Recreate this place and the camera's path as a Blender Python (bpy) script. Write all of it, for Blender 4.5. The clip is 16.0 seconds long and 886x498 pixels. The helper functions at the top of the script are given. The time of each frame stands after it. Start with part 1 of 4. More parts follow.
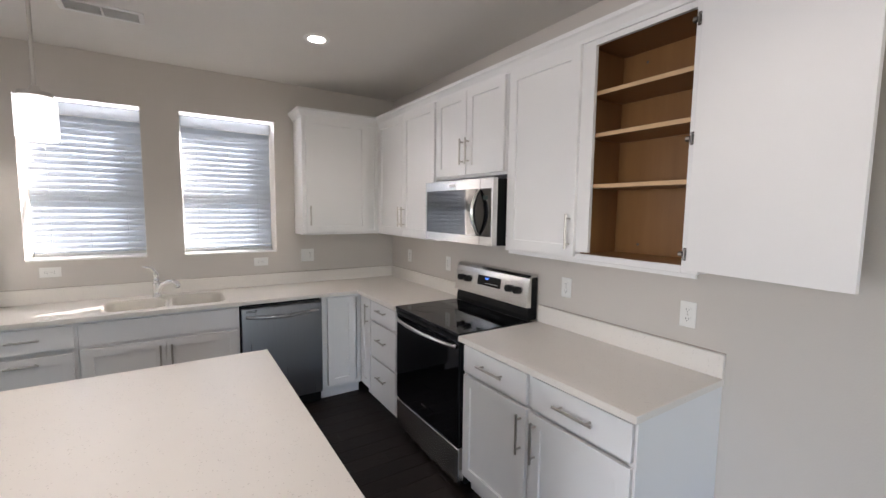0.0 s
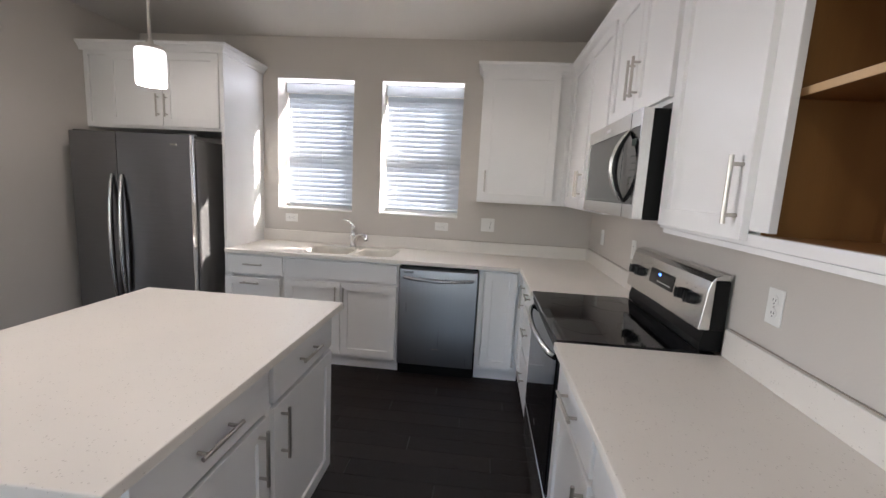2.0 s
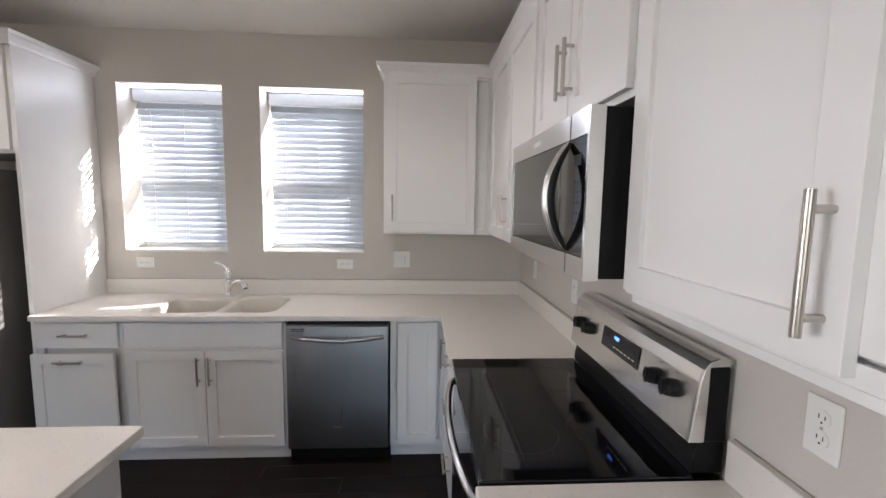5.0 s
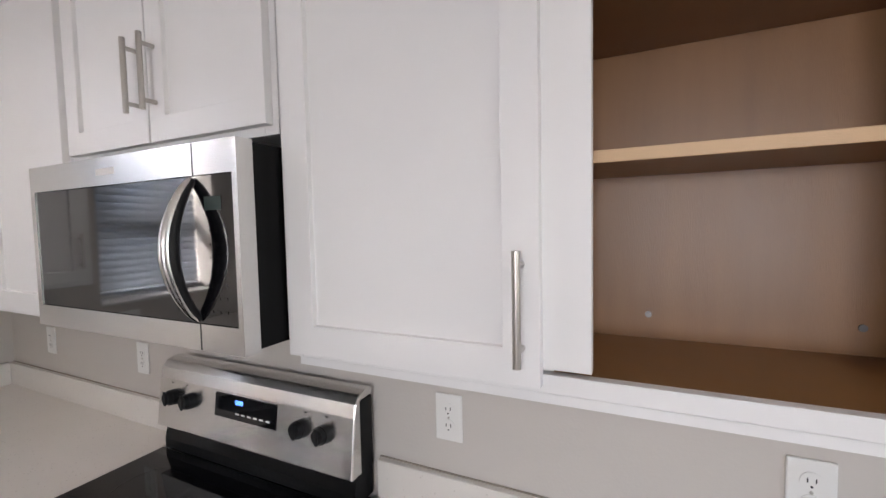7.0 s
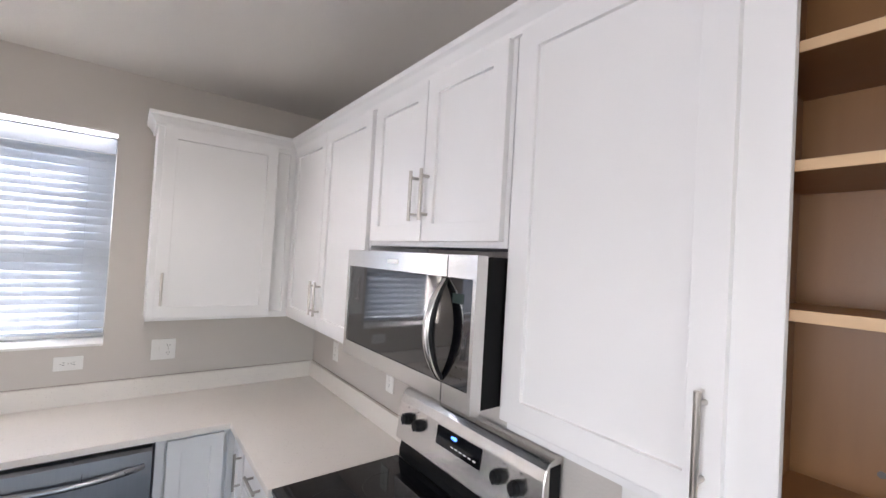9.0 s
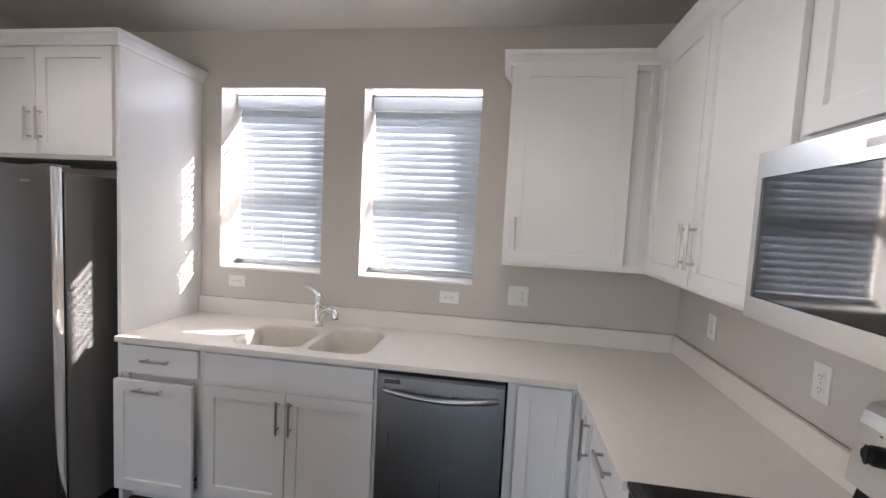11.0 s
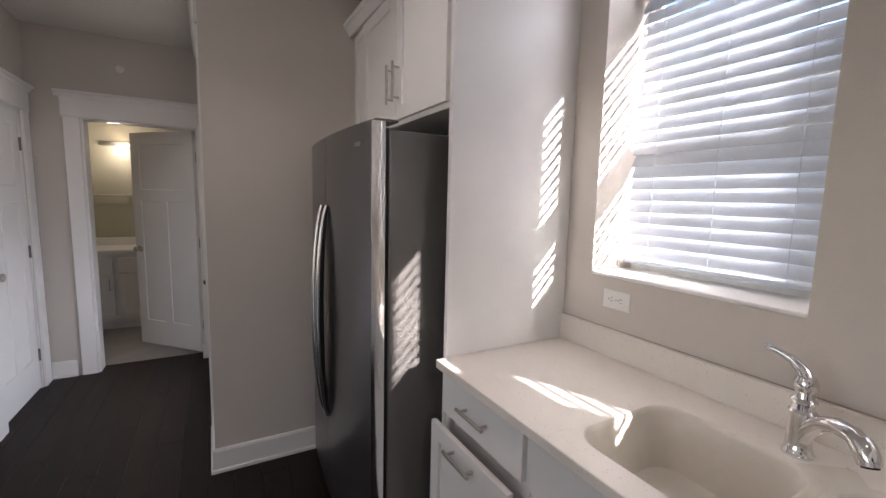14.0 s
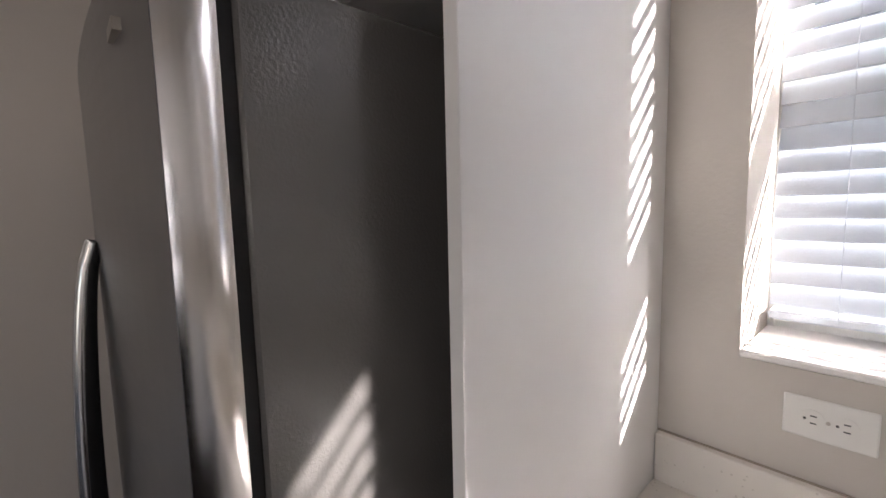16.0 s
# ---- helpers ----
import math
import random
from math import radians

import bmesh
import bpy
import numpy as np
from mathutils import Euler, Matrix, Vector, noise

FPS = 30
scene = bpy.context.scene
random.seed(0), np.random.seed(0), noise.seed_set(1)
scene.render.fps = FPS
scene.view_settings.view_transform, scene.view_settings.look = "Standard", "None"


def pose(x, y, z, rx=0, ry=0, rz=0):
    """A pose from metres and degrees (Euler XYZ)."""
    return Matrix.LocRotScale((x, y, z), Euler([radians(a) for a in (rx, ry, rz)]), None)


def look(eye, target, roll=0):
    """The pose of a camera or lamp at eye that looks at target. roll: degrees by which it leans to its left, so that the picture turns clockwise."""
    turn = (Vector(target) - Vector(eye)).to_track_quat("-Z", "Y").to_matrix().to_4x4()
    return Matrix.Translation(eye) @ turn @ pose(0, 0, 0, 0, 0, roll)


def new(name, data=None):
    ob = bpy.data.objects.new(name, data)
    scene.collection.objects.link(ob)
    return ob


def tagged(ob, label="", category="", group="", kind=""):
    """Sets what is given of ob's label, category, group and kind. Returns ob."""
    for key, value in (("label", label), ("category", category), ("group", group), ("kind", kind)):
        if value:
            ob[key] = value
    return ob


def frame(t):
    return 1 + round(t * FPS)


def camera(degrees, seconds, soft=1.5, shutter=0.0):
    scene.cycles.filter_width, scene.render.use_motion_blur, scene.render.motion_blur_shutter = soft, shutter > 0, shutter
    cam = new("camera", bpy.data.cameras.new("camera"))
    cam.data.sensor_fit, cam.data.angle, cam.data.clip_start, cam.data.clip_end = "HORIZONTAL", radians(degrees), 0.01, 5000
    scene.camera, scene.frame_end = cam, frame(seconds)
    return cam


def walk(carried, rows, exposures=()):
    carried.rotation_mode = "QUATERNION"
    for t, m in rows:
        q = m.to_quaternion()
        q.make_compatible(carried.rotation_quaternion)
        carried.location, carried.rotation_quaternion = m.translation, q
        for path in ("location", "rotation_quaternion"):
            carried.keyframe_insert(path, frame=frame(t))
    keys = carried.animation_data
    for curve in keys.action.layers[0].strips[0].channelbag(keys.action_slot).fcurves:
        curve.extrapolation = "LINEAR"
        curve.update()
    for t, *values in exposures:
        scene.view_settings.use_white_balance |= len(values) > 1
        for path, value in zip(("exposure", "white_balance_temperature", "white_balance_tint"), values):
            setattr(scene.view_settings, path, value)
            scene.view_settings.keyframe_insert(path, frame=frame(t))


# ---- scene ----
cam = camera(93.4, 16.0)
PATH = [
    (0, (0.249, 0.103, 1.595), (1.327, 1.777, 1.408), 0.7),
    (0.5, (0.522, 0.192, 1.576), (1.362, 1.997, 1.383), 1.6),
    (1, (0.768, 0.315, 1.563), (1.278, 2.235, 1.332), 2.2),
    (1.5, (1.003, 0.342, 1.514), (1.156, 2.317, 1.242), 2.8),
    (2, (1.223, 0.373, 1.469), (1.045, 2.343, 1.176), 3.0),
    (2.5, (1.37, 0.474, 1.455), (0.826, 2.376, 1.157), 2.7),
    (3, (1.472, 0.56, 1.47), (0.655, 2.364, 1.189), 2.3),
    (3.2, (1.516, 0.593, 1.488), (0.6, 2.351, 1.224), 2.0),
    (5.3, (1.375, 1.14, 1.569), (1.733, 3.099, 1.385), 1.2),
    (5.5, (1.375, 1.225, 1.578), (1.874, 3.156, 1.435), 1.4),
    (6, (1.369, 1.395, 1.591), (2.256, 3.186, 1.514), 0.8),
    (6.5, (1.315, 1.43, 1.609), (2.807, 2.76, 1.527), -0.6),
    (7, (1.248, 1.3, 1.618), (3.052, 2.156, 1.506), -1.2),
    (7.5, (1.21, 1.168, 1.696), (3.037, 1.982, 1.699), -0.3),
    (8, (1.177, 1.091, 1.798), (2.904, 2.094, 1.903), 1.4),
    (8.5, (1.131, 1.088, 1.799), (2.632, 2.405, 1.919), 2.3),
    (9, (1.075, 1.175, 1.769), (2.28, 2.771, 1.812), 3.3),
    (9.5, (1.114, 1.292, 1.722), (1.966, 3.101, 1.7), 3.3),
    (10, (1.147, 1.364, 1.668), (1.604, 3.31, 1.597), 3.3),
    (10.2, (1.176, 1.382, 1.662), (1.473, 3.357, 1.562), 3.4),
    (12.3, (1.038, 2.065, 1.466), (0.017, 3.773, 1.263), 1.8),
    (12.5, (0.996, 2.129, 1.468), (-0.125, 3.772, 1.26), 1.9),
    (13, (0.909, 2.317, 1.491), (-0.469, 3.747, 1.255), 1.8),
    (13.5, (0.717, 2.506, 1.486), (-0.863, 3.708, 1.247), 1.9),
    (14, (0.506, 2.708, 1.48), (-1.228, 3.676, 1.243), 1.4),
    (14.5, (0.304, 2.881, 1.478), (-1.489, 3.735, 1.241), 0.8),
    (15, (0.022, 2.938, 1.474), (-1.684, 3.954, 1.241), -0.0),
    (15.5, (-0.2, 3.017, 1.467), (-1.805, 4.184, 1.215), -0.7),
    (16, (-0.431, 3.117, 1.488), (-1.903, 4.455, 1.283), -1.3),
]
EXPOSURE = [(0.0, 2.98, 6100, 16), (3.0, 3.0, 6050, 16), (5.5, 3.02, 6050, 17), (6.5, 3.0, 6050, 18), (7.0, 3.08, 6000, 18), (7.5, 3.48, 5900, 18), (8.0, 3.50, 5850, 18), (8.5, 3.48, 5850, 18), (9.0, 3.46, 5850, 18), (9.5, 3.20, 5950, 18), (10.2, 3.05, 6000, 18), (12.5, 2.96, 6100, 18), (14.0, 2.74, 6250, 21), (15.0, 2.62, 6250, 21), (16.0, 2.52, 6200, 20)]
walk(cam, [(t, look(eye, target, roll)) for t, eye, target, roll in PATH], EXPOSURE)


# ---- world, sun, large lights ----
SUN_DIR = Vector((-1.0, -0.542, -0.581)).normalized()
world = bpy.data.worlds.new("world")
scene.world = world
world.use_nodes = True
wn = world.node_tree.nodes
sky = wn.new("ShaderNodeTexSky")
sky.sky_type, sky.sun_disc = "NISHITA", False
sky.sun_elevation = math.asin(-SUN_DIR.z)
sky.sun_rotation = math.atan2(-SUN_DIR.x, -SUN_DIR.y)
world.node_tree.links.new(sky.outputs[0], wn["Background"].inputs[0])
wn["Background"].inputs[1].default_value = 0.09


def lamp(name, kind, energy, m, color=(1, 1, 1), **kw):
    d = bpy.data.lights.new(name, kind)
    d.energy, d.color = energy, color
    if "size" in kw:
        d.shape, d.size, d.size_y = "RECTANGLE", kw["size"], kw["size_y"]
    if "angle" in kw:
        d.angle = radians(kw["angle"])
    if "radius" in kw:
        d.shadow_soft_size = kw["radius"]
    if "spot" in kw:
        d.spot_size, d.spot_blend = radians(kw["spot"]), 0.6
    ob = new(name, d)
    ob.matrix_world = m
    return ob


lamp("sun", "SUN", 5.0, look((8, 6, 6), Vector((8, 6, 6)) + SUN_DIR), (1.0, 0.93, 0.82), angle=0.8)
# daylight by the living room's unseen back window; the west lamp is added fill
lamp("daylight_back", "AREA", 1.5, look((0.0, -3.42, 1.45), (0.0, 0.0, 1.3)), (0.93, 0.96, 1.0), size=3.2, size_y=1.7)
lamp("daylight_side", "AREA", 20.0, look((-5.92, 0.0, 1.45), (0.0, 0.6, 1.4)), (1.0, 0.98, 0.96), size=2.2, size_y=1.7)


# added lamps for sky light: strips at sink window heads, one in porch glass
for mid in (-0.275, 0.657):
    lamp("daylight_window", "AREA", 0.3, look((mid, 4.134, 2.303), (mid, 3.134, 2.45)), (0.94, 0.97, 1.0), size=0.63, size_y=0.04)
lamp("daylight_porch", "AREA", 0.8, look((-2.98, 2.862, 0.55), (-2.98, 0.0, 0.5)), (0.88, 0.94, 1.0), size=0.66, size_y=0.55)


# ---- materials ----
def material(name, color, rough=0.5, metal=0.0, vary=0.06, scale=6.0, bump=0.02, fine=180.0, spec=0.5, stretch=(1, 1, 1), coat=0.0):
    m = bpy.data.materials.new(name)
    m.use_nodes = True
    n, l = m.node_tree.nodes, m.node_tree.links
    b = n["Principled BSDF"]
    b.inputs["Roughness"].default_value, b.inputs["Metallic"].default_value = rough, metal
    b.inputs["Specular IOR Level"].default_value = spec
    b.inputs["Coat Weight"].default_value = coat
    co = n.new("ShaderNodeTexCoord")
    mp = n.new("ShaderNodeMapping")
    mp.inputs["Scale"].default_value = stretch
    l.new(co.outputs["Object"], mp.inputs["Vector"])
    n1 = n.new("ShaderNodeTexNoise")
    n1.inputs["Scale"].default_value, n1.inputs["Detail"].default_value = scale, 5.0
    n2 = n.new("ShaderNodeTexNoise")
    n2.inputs["Scale"].default_value, n2.inputs["Detail"].default_value = fine, 2.0
    for t in (n1, n2):
        l.new(mp.outputs[0], t.inputs["Vector"])
    hsv = n.new("ShaderNodeMix")
    hsv.data_type = "RGBA"
    lo = [max(0.0, c * (1 - vary)) for c in color] + [1]
    hi = [min(1.0, c * (1 + vary)) for c in color] + [1]
    hsv.inputs["A"].default_value, hsv.inputs["B"].default_value = lo, hi
    l.new(n1.outputs["Fac"], hsv.inputs["Factor"])
    l.new(hsv.outputs["Result"], b.inputs["Base Color"])
    rr = n.new("ShaderNodeMapRange")
    rr.inputs["To Min"].default_value, rr.inputs["To Max"].default_value = max(0.02, rough * 0.85), min(1.0, rough * 1.15)
    l.new(n1.outputs["Fac"], rr.inputs["Value"])
    l.new(rr.outputs[0], b.inputs["Roughness"])
    if bump:
        bp = n.new("ShaderNodeBump")
        bp.inputs["Strength"].default_value, bp.inputs["Distance"].default_value = min(1.0, bump * 10), 0.002
        l.new(n2.outputs["Fac"], bp.inputs["Height"])
        l.new(bp.outputs[0], b.inputs["Normal"])
    return m


def nodes_of(m):
    return m.node_tree.nodes, m.node_tree.links, m.node_tree.nodes["Principled BSDF"]


WALL = material("greige_wall_paint", (0.57, 0.53, 0.487), 0.75, vary=0.03, scale=2.0, bump=0.03, fine=120)
BATHWALL = material("green_beige_bath_paint", (0.42, 0.41, 0.32), 0.75, vary=0.03, scale=2.0, bump=0.03, fine=120)
CEIL = material("ceiling_paint", (0.72, 0.69, 0.65), 0.85, vary=0.03, scale=2.0, bump=0.05, fine=90)
WHITE = material("white_cabinet_paint", (0.80, 0.79, 0.78), 0.38, vary=0.02, scale=3.0, bump=0.008, fine=60)
TRIM = material("white_trim_paint", (0.80, 0.79, 0.77), 0.35, vary=0.03, scale=4.0, bump=0.01)
# birch with its colour darkened for the shade inside the cabinet
WOODIN = material("shaded_birch_interior", (0.25, 0.124, 0.044), 0.36, vary=0.24, scale=3.0, bump=0.02, fine=90, stretch=(6, 6, 0.7))
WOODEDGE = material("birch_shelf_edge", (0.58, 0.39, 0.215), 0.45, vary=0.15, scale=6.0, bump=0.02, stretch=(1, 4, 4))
STEEL = material("brushed_stainless_steel", (0.62, 0.61, 0.60), 0.22, 1.0, vary=0.06, scale=3.0, bump=0.003, fine=30, stretch=(90, 90, 1.2))
STEELH = material("brushed_stainless_steel_across", (0.70, 0.69, 0.67), 0.24, 1.0, vary=0.04, scale=3.0, bump=0.002, fine=30, stretch=(90, 1.2, 90))
FRIDGESTEEL = material("fridge_door_steel", (0.27, 0.27, 0.28), 0.30, 1.0, vary=0.08, scale=2.0, bump=0.003, fine=40, stretch=(1.2, 60, 60))
DWSTEEL = material("dishwasher_door_steel", (0.40, 0.40, 0.41), 0.29, 1.0, vary=0.06, scale=2.0, bump=0.003, fine=40, stretch=(60, 60, 1.0))
FRIDGESIDE = material("textured_grey_fridge_side", (0.145, 0.140, 0.134), 0.12, 0.0, vary=0.08, scale=4.0, bump=0.03, fine=260)
# paler than the door's steel; mirrored window light is put into its colour
DOOREDGE = material("window_lit_edge_steel", (0.80, 0.79, 0.78), 0.15, 1.0, vary=0.05, scale=3.0, bump=0.002, fine=30, stretch=(90, 90, 1.2))
NICKEL = material("satin_nickel", (0.50, 0.47, 0.43), 0.30, 1.0, vary=0.06, scale=20, bump=0.0)
CHROME = material("polished_chrome", (0.78, 0.78, 0.78), 0.07, 1.0, vary=0.03, scale=10, bump=0.0)
BLACKGLASS = material("black_ceramic_glass", (0.005, 0.005, 0.006), 0.05, vary=0.2, scale=5, bump=0.0, spec=0.4)
BLACK = material("black_enamel", (0.007, 0.007, 0.007), 0.38, spec=0.15, vary=0.2, scale=8, bump=0.0)
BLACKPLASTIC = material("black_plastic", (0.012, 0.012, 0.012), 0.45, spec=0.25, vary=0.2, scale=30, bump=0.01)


def brushed(m, amount):
    """Level brushing: mirrored light is drawn out upright."""
    n, l, b = nodes_of(m)
    up = n.new("ShaderNodeCombineXYZ")
    up.inputs[2].default_value = 1.0
    l.new(up.outputs[0], b.inputs["Tangent"])
    b.inputs["Anisotropic"].default_value = amount


for m, amount in ((STEELH, 0.6), (FRIDGESTEEL, 0.75), (DWSTEEL, 0.6)):
    brushed(m, amount)
GREYGLASS = material("grey_oven_window_glass", (0.010, 0.010, 0.011), 0.05, vary=0.2, scale=5, bump=0.0, spec=1.0)
MWGLASS = material("black_microwave_glass", (0.004, 0.004, 0.005), 0.04, vary=0.2, scale=5, bump=0.0, spec=1.0)
for m in (MWGLASS, GREYGLASS):
    m.node_tree.nodes["Principled BSDF"].inputs["IOR"].default_value = 1.62
PLATE = material("white_outlet_plastic", (0.78, 0.77, 0.74), 0.35, vary=0.02, scale=8, bump=0.0)
SLOT = material("dark_outlet_slot", (0.03, 0.03, 0.03), 0.6, vary=0.1, bump=0.0)
BRONZE = material("dark_hinge_metal", (0.16, 0.15, 0.14), 0.35, 1.0, vary=0.1, scale=20, bump=0.0)
# white slats coloured blue-grey, the sky's cast put into the paint
SLAT = material("sky_tinted_white_slat", (0.56, 0.60, 0.66), 0.45, vary=0.03, scale=8, bump=0.01)


def translucent(m, share):
    n, l, b = nodes_of(m)
    tr = n.new("ShaderNodeBsdfTranslucent")
    # bluish for the same sky cast
    tr.inputs["Color"].default_value = (0.76, 0.86, 1.0, 1)
    mx = n.new("ShaderNodeMixShader")
    mx.inputs[0].default_value = share
    l.new(b.outputs[0], mx.inputs[1])
    l.new(tr.outputs[0], mx.inputs[2])
    l.new(mx.outputs[0], n["Material Output"].inputs["Surface"])
    return m


translucent(SLAT, 0.105)
VINYL = material("white_vinyl_window", (0.82, 0.82, 0.80), 0.4, vary=0.02, scale=5, bump=0.0)
SHADECLOTH = material("grey_roller_shade", (0.42, 0.41, 0.40), 0.8, vary=0.06, scale=20, bump=0.05, fine=500)
SINKMAT = material("cream_composite_sink", (0.66, 0.62, 0.55), 0.35, vary=0.05, scale=30, bump=0.01)
BATHTILE = material("grey_vinyl_tile", (0.30, 0.28, 0.26), 0.45, vary=0.3, scale=6, bump=0.02)
GROUNDM = material("dry_lawn_ground", (0.30, 0.27, 0.18), 0.9, vary=0.35, scale=0.8, bump=0.05)
CONCRETE = material("porch_concrete", (0.52, 0.49, 0.44), 0.85, vary=0.1, scale=3, bump=0.05)
SIDING = material("pale_siding", (0.55, 0.58, 0.62), 0.7, vary=0.06, scale=2, bump=0.02)
GAPSHADE = material("shadow_gap_brown", (0.36, 0.31, 0.26), 0.8, vary=0.3, scale=9, bump=0.0)
VENTDARK = material("dark_vent_hollow", (0.06, 0.06, 0.06), 0.7, bump=0.0)


def counter_material():
    m = material("speckled_cream_quartz", (0.76, 0.715, 0.66), 0.40, vary=0.04, scale=5.0, bump=0.0)
    n, l, b = nodes_of(m)
    old = b.inputs["Base Color"].links[0].from_socket
    vo = n.new("ShaderNodeTexVoronoi")
    vo.inputs["Scale"].default_value = 95
    co = n.new("ShaderNodeTexCoord")
    l.new(co.outputs["Object"], vo.inputs["Vector"])
    no = n.new("ShaderNodeTexNoise")
    no.inputs["Scale"].default_value = 38
    l.new(co.outputs["Object"], no.inputs["Vector"])
    mul = n.new("ShaderNodeMath")
    mul.operation = "LESS_THAN"
    mul.inputs[1].default_value = 0.20
    l.new(vo.outputs["Distance"], mul.inputs[0])
    gate = n.new("ShaderNodeMath")
    gate.operation = "GREATER_THAN"
    gate.inputs[1].default_value = 0.53
    l.new(no.outputs["Fac"], gate.inputs[0])
    both = n.new("ShaderNodeMath")
    both.operation = "MULTIPLY"
    l.new(mul.outputs[0], both.inputs[0])
    l.new(gate.outputs[0], both.inputs[1])
    soft = n.new("ShaderNodeMath")
    soft.operation = "MULTIPLY"
    soft.inputs[1].default_value = 0.36
    l.new(both.outputs[0], soft.inputs[0])
    mix = n.new("ShaderNodeMix")
    mix.data_type = "RGBA"
    l.new(soft.outputs[0], mix.inputs["Factor"])
    l.new(old, mix.inputs["A"])
    mix.inputs["B"].default_value = (0.36, 0.31, 0.26, 1)
    l.new(mix.outputs["Result"], b.inputs["Base Color"])
    return m


QUARTZ = counter_material()


def plank_material():
    m = material("dark_espresso_plank", (0.015, 0.0105, 0.009), 0.46, spec=0.18, vary=0.35, scale=4.0, bump=0.03, fine=60, stretch=(1.2, 14, 1))
    n, l, b = nodes_of(m)
    old = b.inputs["Base Color"].links[0].from_socket
    info = n.new("ShaderNodeObjectInfo")
    mr = n.new("ShaderNodeMapRange")
    mr.inputs["To Min"].default_value, mr.inputs["To Max"].default_value = 0.8, 1.25
    l.new(info.outputs["Random"], mr.inputs["Value"])
    mx = n.new("ShaderNodeVectorMath")
    mx.operation = "SCALE"
    l.new(old, mx.inputs[0])
    l.new(mr.outputs[0], mx.inputs["Scale"])
    l.new(mx.outputs[0], b.inputs["Base Color"])
    return m


PLANK = plank_material()


def glow(name, color, strength):
    m = bpy.data.materials.new(name)
    m.use_nodes = True
    b = m.node_tree.nodes["Principled BSDF"]
    b.inputs["Base Color"].default_value = (*color, 1)
    b.inputs["Emission Color"].default_value = (*color, 1)
    b.inputs["Emission Strength"].default_value = strength
    b.inputs["Roughness"].default_value = 0.4
    return m


LAMPGLOW = glow("lit_downlight_lens", (1.0, 0.93, 0.84), 3.6)
OPAL = glow("lit_opal_glass", (1.0, 0.95, 0.90), 0.22)
OPALHOT = glow("lit_bulb_inside_glass", (1.0, 0.93, 0.85), 1.4)
BATHGLOW = glow("lit_vanity_glass", (1.0, 0.85, 0.65), 2.0)
BLUELED = glow("blue_led_digits", (0.10, 0.25, 1.0), 0.7)
GREENLED = glow("dim_green_display", (0.008, 0.02, 0.016), 0.02)


def glass_material():
    m = bpy.data.materials.new("clear_window_glass")
    m.use_nodes = True
    b = m.node_tree.nodes["Principled BSDF"]
    b.inputs["Transmission Weight"].default_value = 1.0
    b.inputs["Roughness"].default_value = 0.0
    b.inputs["IOR"].default_value = 1.45
    b.inputs["Base Color"].default_value = (0.97, 0.99, 0.98, 1)
    return m


GLASS = glass_material()


# ---- building helpers ----
def bx(bm, x0, y0, z0, x1, y1, z1, bevel=0.0, seg=1):
    made = bmesh.ops.create_cube(bm, size=1.0)["verts"]
    c = Vector(((x0 + x1) / 2, (y0 + y1) / 2, (z0 + z1) / 2))
    d = Vector((abs(x1 - x0), abs(y1 - y0), abs(z1 - z0)))
    for v in made:
        v.co = Vector((v.co.x * d.x, v.co.y * d.y, v.co.z * d.z)) + c
    if bevel:
        edges = list({e for v in made for e in v.link_edges})
        bmesh.ops.bevel(bm, geom=edges, offset=bevel, segments=seg, affect="EDGES", profile=0.5)
    return bm


def cyl(bm, p0, p1, r0, r1=None, n=20, caps=True):
    p0, p1 = Vector(p0), Vector(p1)
    r1 = r0 if r1 is None else r1
    m = Matrix.Translation((p0 + p1) / 2) @ (p1 - p0).to_track_quat("Z", "Y").to_matrix().to_4x4()
    bmesh.ops.create_cone(bm, cap_ends=caps, segments=n, radius1=r0, radius2=r1, depth=(p1 - p0).length, matrix=m)
    return bm


def tube(bm, points, r, n=12):
    """A round tube swept along points; r: one radius or one per point."""
    pts = [Vector(p) for p in points]
    rs = r if isinstance(r, (list, tuple)) else [r] * len(pts)
    rings = []
    up = Vector((0.123, 0.456, 0.88)).normalized()
    for i, p in enumerate(pts):
        d = (pts[min(i + 1, len(pts) - 1)] - pts[max(i - 1, 0)]).normalized()
        a = d.cross(up).normalized()
        b = d.cross(a).normalized()
        rings.append([bm.verts.new(p + rs[i] * (math.cos(k * math.tau / n) * a + math.sin(k * math.tau / n) * b)) for k in range(n)])
    for q, w in zip(rings, rings[1:]):
        for k in range(n):
            bm.faces.new((q[k], q[(k + 1) % n], w[(k + 1) % n], w[k]))
    bm.faces.new(rings[0][::-1])
    bm.faces.new(rings[-1])
    return bm


def lathe(bm, profile, at=(0, 0, 0), n=28):
    """Turn a profile of (radius, height) round the z axis at a place."""
    rings = [[bm.verts.new((at[0] + r * math.cos(k * math.tau / n), at[1] + r * math.sin(k * math.tau / n), at[2] + z)) for k in range(n)] for r, z in profile]
    for q, w in zip(rings, rings[1:]):
        for k in range(n):
            bm.faces.new((q[k], q[(k + 1) % n], w[(k + 1) % n], w[k]))
    return bm


def extrude_profile(bm, profile, u0, u1, axis="x"):
    """A closed profile of (depth, height) run from u0 to u1 along an axis; on x the depth is y, on y it is x."""
    ends = []
    for u in (u0, u1):
        ends.append([bm.verts.new((u, a, b) if axis == "x" else (a, u, b)) for a, b in profile])
    k = len(profile)
    for i in range(k):
        bm.faces.new((ends[0][i], ends[0][(i + 1) % k], ends[1][(i + 1) % k], ends[1][i]))
    bm.faces.new(ends[0][::-1])
    bm.faces.new(ends[1])
    return bm


